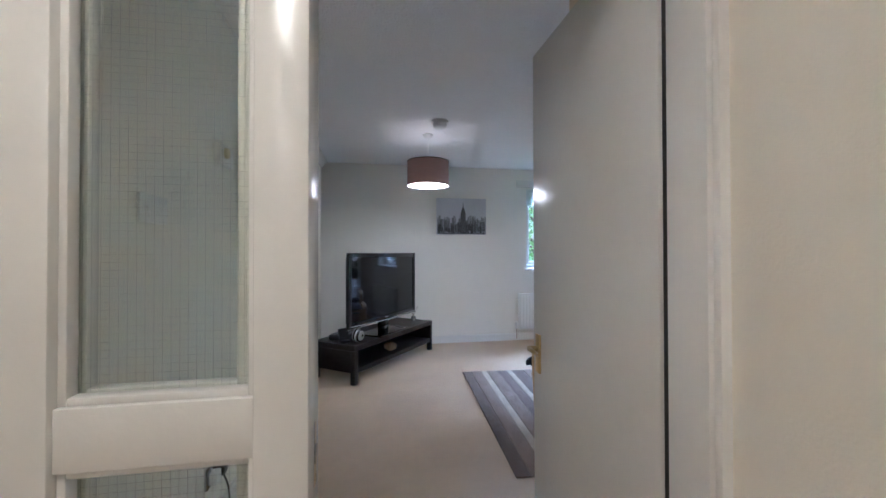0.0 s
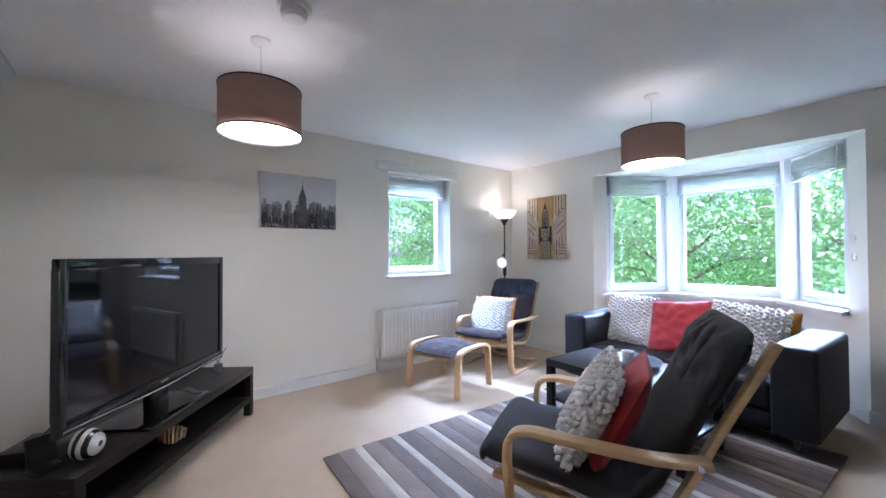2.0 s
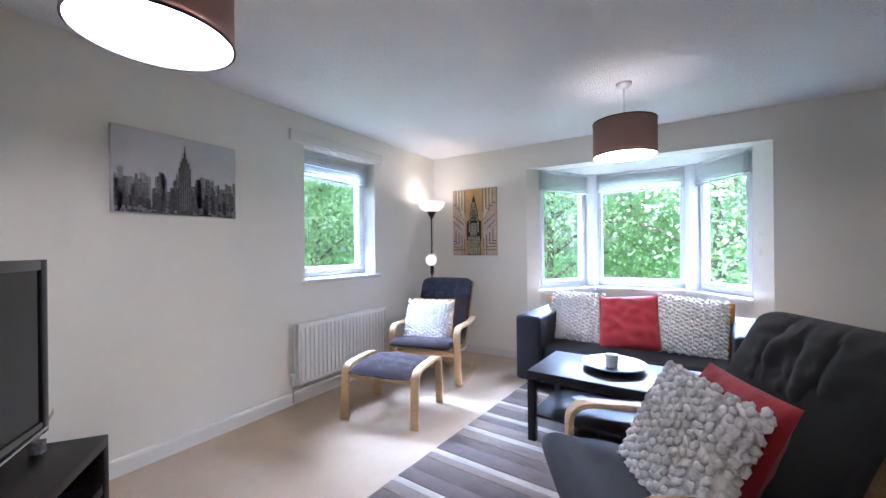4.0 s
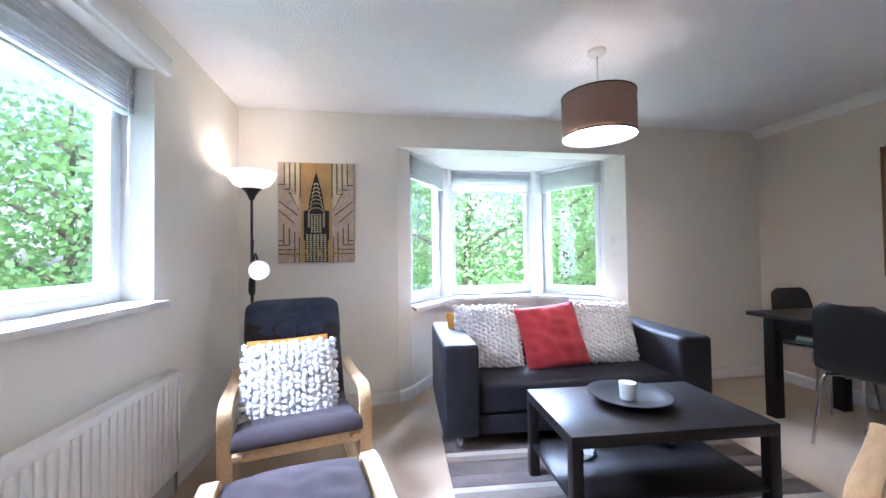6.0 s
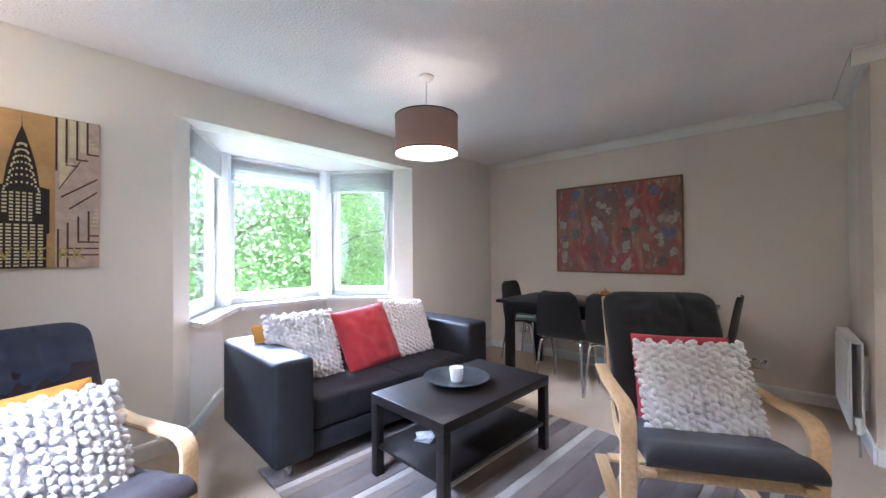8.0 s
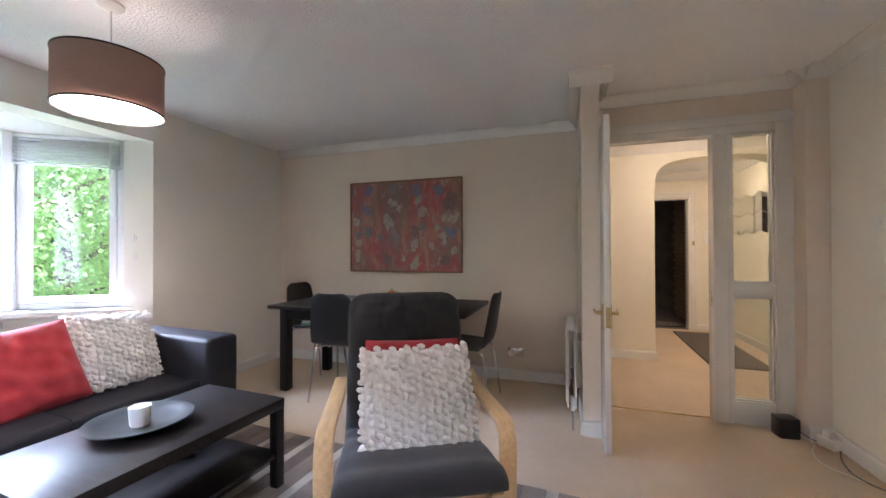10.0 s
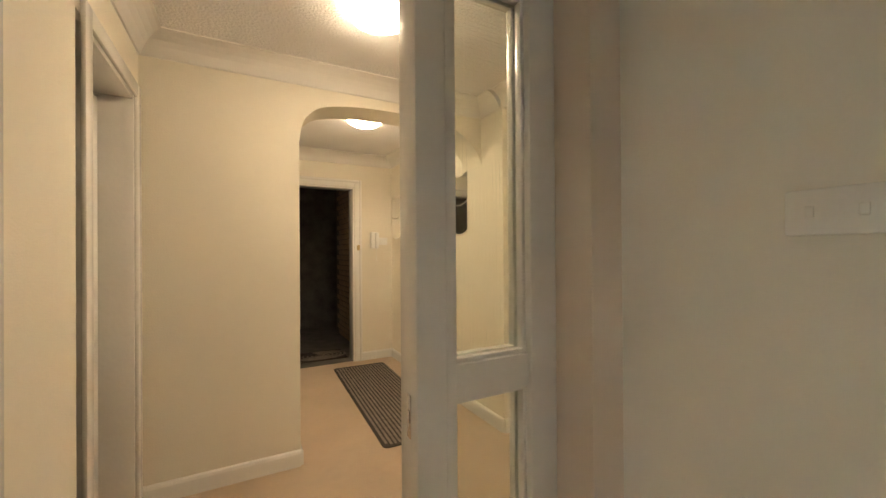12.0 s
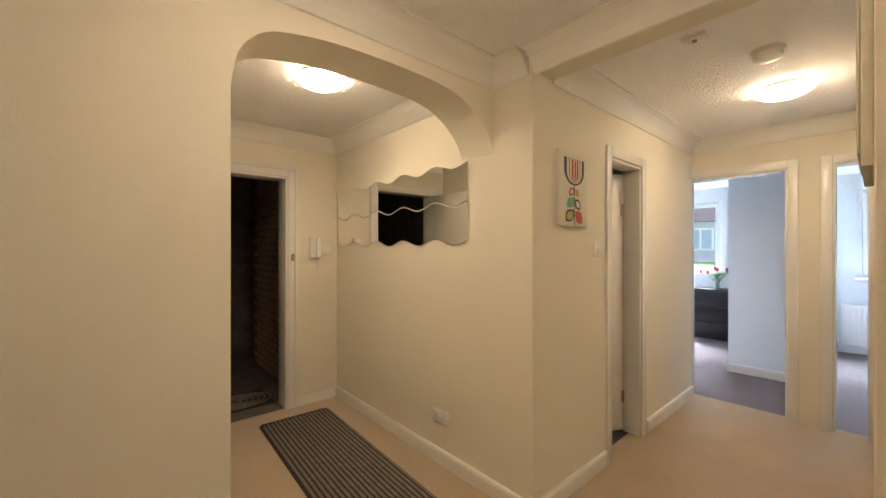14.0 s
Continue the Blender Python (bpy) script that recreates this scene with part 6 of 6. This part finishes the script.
MATD = surface("mat_dark", (0.055, 0.045, 0.04), 0.95, vary=0.2, scale=30, bump=0.8, bump_scale=300)
MATL = surface("mat_light", (0.27, 0.23, 0.20), 0.95, vary=0.2, scale=30, bump=0.8, bump_scale=300)
rounded(MW, ML, 0.04, 0.0, 0.006, MATD, "binding")
for k in range(18):
    x = 0.022 + 0.030 * k
    part("stripe", box(x, 0.03 if 0 < k < 17 else 0.05, 0.006, x + 0.017, ML - 0.03 if 0 < k < 17 else ML - 0.05, 0.008, bev=0), MATL, mt, smooth=False)

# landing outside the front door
# closing walls, their dark colour stands in for the stairwell's dimness
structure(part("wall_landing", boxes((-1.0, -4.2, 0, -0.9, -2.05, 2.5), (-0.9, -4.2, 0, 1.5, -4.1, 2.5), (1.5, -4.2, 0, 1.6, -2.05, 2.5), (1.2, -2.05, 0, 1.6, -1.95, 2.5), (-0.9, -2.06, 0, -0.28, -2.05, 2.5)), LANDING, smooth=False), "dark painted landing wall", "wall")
bw = structure(part("wall_landing_brick", boxes((-0.30, -3.6, 0, -0.012, -2.06, 2.5)), MORTAR, smooth=False), "brown brick wall of the stair landing", "wall")
bme = None
for r in range(30):
    for c in range(7):
        y = -2.07 - 0.225 * c - (0.1125 if r % 2 else 0)
        if y - 0.215 < -3.6:
            continue
        if bme is None:
            b = part("brick", box(0, -0.215, 0, 0.010, 0, 0.065, bev=0.003, seg=1), BRICK, bw)
            bme = b.data
        else:
            b = new("brick", bme)
            b.parent = bw
        b.matrix_basis = pose(-0.012 + 0.0015 * math.sin(r * 7 + c * 3), y, 0.01 + 0.075 * r)
dm = thing("door_mat", "dark doormat with pale curved swirls outside the front door", "mat", pose(0.56, -2.30, -0.0055))
part("mat_base", box(-0.36, -0.21, 0, 0.36, 0.21, 0.010, bev=0.004), MATD, dm)
for k in range(6):
    part("swirl", tube([((0.05 + 0.05 * k) * math.cos(a) - 0.08, (0.03 + 0.029 * k) * math.sin(a), 0.0105) for a in [math.pi * 1.7 * i / 14 - 0.4 for i in range(15)]], 0.006, 6, 2), MATL, dm)

# ---- bedrooms ----
window("window_5", (-6.09, -0.17), (-6.09, -1.25), 1.0, 2.15, "white casement window of the bedroom")
window("window_6", (-6.09, 2.4), (-6.09, 1.30), 1.0, 2.15, "white casement window of the second bedroom")
structure(part("trim_bedroom_sill", boxes((-6.09, -1.28, 0.965, -5.93, -0.14, 0.998), (-6.09, 1.27, 0.965, -5.93, 2.43, 0.998), bev=0.004), GLOSS), "white bedroom window sills", "window sill")
cd = thing("chest_of_drawers", "black-brown chest of drawers under the bedroom window", "chest of drawers", pose(-5.98, -0.46, -0.004))
part("carcass", box(0, 0, 0, 0.40, 0.80, 0.76, bev=0.003), BLACKWOOD, cd)
for k in range(3):
    d = part("drawer", box(0.401, 0.012, 0.03 + 0.24 * k, 0.416, 0.788, 0.255 + 0.24 * k, bev=0.003), BLACKWOOD, cd)
    part("drawer_grip", box(0.416, 0.02, 0.245 + 0.24 * k, 0.420, 0.78, 0.252 + 0.24 * k, bev=0.001), BLACKP, d)
vs_ = thing("vase", "glass vase of pink tulips on the chest of drawers", "vase", pose(-5.72, -0.16, 0.7565))
part("vase_body", lathe([(0, 0), (0.035, 0), (0.038, 0.01), (0.03, 0.08), (0.042, 0.16), (0.039, 0.16), (0.027, 0.08), (0.034, 0.014), (0, 0.012)], 24), surface("grey_glass", (0.35, 0.38, 0.38), 0.1), vs_)
PINK, STEM = surface("pink_petal", (0.62, 0.09, 0.16), 0.6, vary=0.2, scale=30), surface("tulip_green", (0.10, 0.28, 0.05), 0.6, vary=0.2, scale=20)
for k in range(7):
    a, lean = k * 2.4, 0.05 + 0.022 * (k % 4)
    tip = Vector((lean * 2.2 * math.cos(a), lean * 2.2 * math.sin(a), 0.30 - 0.03 * (k % 3)))
    part("stem", tube([(0, 0, 0.05), (lean * math.cos(a), lean * math.sin(a), 0.2), tuple(tip)], 0.004, 6, 4), STEM, vs_)
    part("flower", lathe([(0, -0.01), (0.016, 0.0), (0.023, 0.02), (0.020, 0.04), (0.009, 0.055), (0, 0.056)], 12, None, Matrix.Translation(tip)), PINK, vs_)
    part("leaf", strip([(0, 0), (0.03, 0.08), (0.075, 0.12), (0.11, 0.10)], -0.012, 0.012, 0.003, 4), STEM, vs_).matrix_basis = pose(0, 0, 0.12, 0, 0, 55 * k)
radiator(pose(-6.05, -0.50, 0.12, 0, 0, -90), 0.60, 0.50, "white panel radiator under the bedroom window", 12)
radiator(pose(-6.05, 1.95, 0.12, 0, 0, -90), 0.80, 0.52, "white panel radiator under the second bedroom window", 16)

# ---- outside ----
gx, gy = 44, 44
gv, gf = [], []
for i in range(gx + 1):
    for j in range(gy + 1):
        x, y = math.copysign(abs(i / gx * 2 - 1) ** 2.2, i / gx * 2 - 1) * 400, math.copysign(abs(j / gy * 2 - 1) ** 2.2, j / gy * 2 - 1) * 400
        up = min(1.0, max(0.0, (-x - 7) / 16.0))
        gv.append((x, y, -2.9 + 3.5 * up * up * (3 - 2 * up) + 0.25 * noise.noise((x * 0.08, y * 0.08, 0))))
for i in range(gx):
    for j in range(gy):
        a = i * (gy + 1) + j
        gf.append((a, a + gy + 1, a + gy + 2, a + 1))
structure(raw("ground", gv, gf, GRASS), "green grass round the building, rising to the west", "ground")


def tree(x, y, z, height, spread, leaves, seed, label, size=0.13, low=0.25):
    """A tapered trunk with limbs and a crown of many separate leaves."""
    rnd = np.random.RandomState(seed)
    ob = thing("tree", label, "tree", pose(x, y, z), "trees outside the windows")
    top = height * 0.8
    lean = rnd.uniform(-0.4, 0.4, 2)
    bm = tube([(0, 0, -0.2), (lean[0] * 0.3, lean[1] * 0.3, top * 0.35), (lean[0], lean[1], top)], lambda t: 0.19 * (1 - 0.8 * t), 9, 5)
    tips = []
    for k in range(15):
        h = height * (low + (0.62 - low * 0.4) * k / 14)
        a = k * 2.4 + rnd.uniform(-0.4, 0.4)
        r = spread * (0.55 + 0.45 * math.sin(math.pi * min(1, (k + 2) / 16))) * rnd.uniform(0.7, 1.0)
        base = Vector((lean[0] * h / top, lean[1] * h / top, h))
        tip = base + Vector((r * math.cos(a), r * math.sin(a), r * rnd.uniform(0.2, 0.6)))
        mid = base.lerp(tip, 0.5) + Vector((0, 0, 0.15 * r))
        tube([tuple(base), tuple(mid), tuple(tip)], lambda t: 0.07 * (1 - 0.85 * t), 6, 3, bm)
        tips += [mid, tip, base.lerp(tip, 0.75), base.lerp(tip, 0.3)]
    tips += [Vector((lean[0], lean[1], top)), Vector((lean[0], lean[1], height * 0.92))]
    part("trunk", bm, BARK, ob)
    tp = np.array([list(t) for t in tips])
    at = tp[rnd.randint(0, len(tp), leaves)] + rnd.normal(0, spread * 0.20, (leaves, 3)) * np.array([1, 1, 0.8])
    q = rnd.normal(0, 1, (leaves, 3))
    q[:, 2] += 0.4
    u = np.cross(q, rnd.normal(0, 1, (leaves, 3)))
    u /= np.linalg.norm(u, axis=1, keepdims=True)
    v = np.cross(q / np.linalg.norm(q, axis=1, keepdims=True), u)
    s = (size * rnd.uniform(0.6, 1.25, leaves))[:, None]
    quad = np.stack([at - u * s * 0.5, at + v * s * 0.34, at + u * s * 0.5, at - v * s * 0.34], 1).reshape(-1, 3)
    faces = np.arange(leaves * 4).reshape(-1, 4)
    tagged(raw("crown", quad, faces, LEAF, ob, smooth=False), kind="stuff")
    return ob


for k, (x, y, hgt, spr, nleaf, size) in enumerate((
    (13.0, 6.8, 9.5, 3.0, 20000, 0.095), (12.0, 2.6, 10.0, 3.2, 24000, 0.095), (13.5, -1.4, 9.0, 3.0, 20000, 0.095), (17.0, 10.5, 11.0, 3.6, 15000, 0.15), (18.0, 4.6, 11.0, 3.8, 15000, 0.15), (18.5, -5.0, 11.0, 3.6, 15000, 0.15),
    (11.5, 11.5, 9.5, 3.0, 8000, 0.17), (7.5, 14.5, 9.0, 2.6, 6500, 0.15), (3.0, 16.5, 9.5, 2.8, 6500, 0.16), (24.0, 14.0, 11.0, 4.2, 4500, 0.26), (26.0, 2.0, 10.5, 4.6, 5000, 0.26), (25.0, -11.0, 11.0, 4.2, 4500, 0.26), (14.0, 19.0, 11.0, 3.6, 7000, 0.24), (5.5, 22.0, 11.0, 3.6, 6000, 0.24), (-3.0, 24.0, 10.0, 3.4, 5000, 0.24), (20.0, 24.0, 12.0, 4.2, 6000, 0.3))):
    tree(x, y, -2.9, hgt, spr, nleaf, 40 + k, "leafy spring tree with a grey trunk beyond the window", size, 0.12)


def house(x, y, z, label):
    ob = thing("house", label, "house", pose(x, y, z), "houses beyond the lawn")
    part("wall", box(-4, -5, -0.5, 4, 5, 2.6, bev=0), RENDERW, ob)
    bm = prism([(-4.5, 2.5), (4.5, 2.5), (0, 5.4)], 10.6, None, pose(0, -5.3, 0))
    rf = part("roof", bm, TILEROOF, ob, smooth=False)
    part("chimney", box(-0.5, 2.2, 4.6, 0.3, 3.2, 6.4, bev=0.02), BRICK, rf)
    for yy in (-3.6, -1.2, 1.2, 3.6):
        wd = part("window", box(4.0, yy - 0.7, 0.7, 4.06, yy + 0.7, 2.1, bev=0.01), UPVC, ob)
        part("pane", box(4.06, yy - 0.6, 0.8, 4.07, yy - 0.05, 2.0, bev=0), PALEG, wd)
        part("pane", box(4.06, yy + 0.05, 0.8, 4.07, yy + 0.6, 2.0, bev=0), PALEG, wd)
    return ob


PALEG = surface("pale_window", (0.45, 0.5, 0.55), 0.15, vary=0.1)
house(-31, -9.5, 0.6, "pale rendered house with a grey roof beyond the lawn")
house(-32, 2.0, 0.6, "pale rendered house with a grey roof beyond the lawn")
house(-33, 13.5, 0.6, "pale rendered house with a grey roof beyond the lawn")
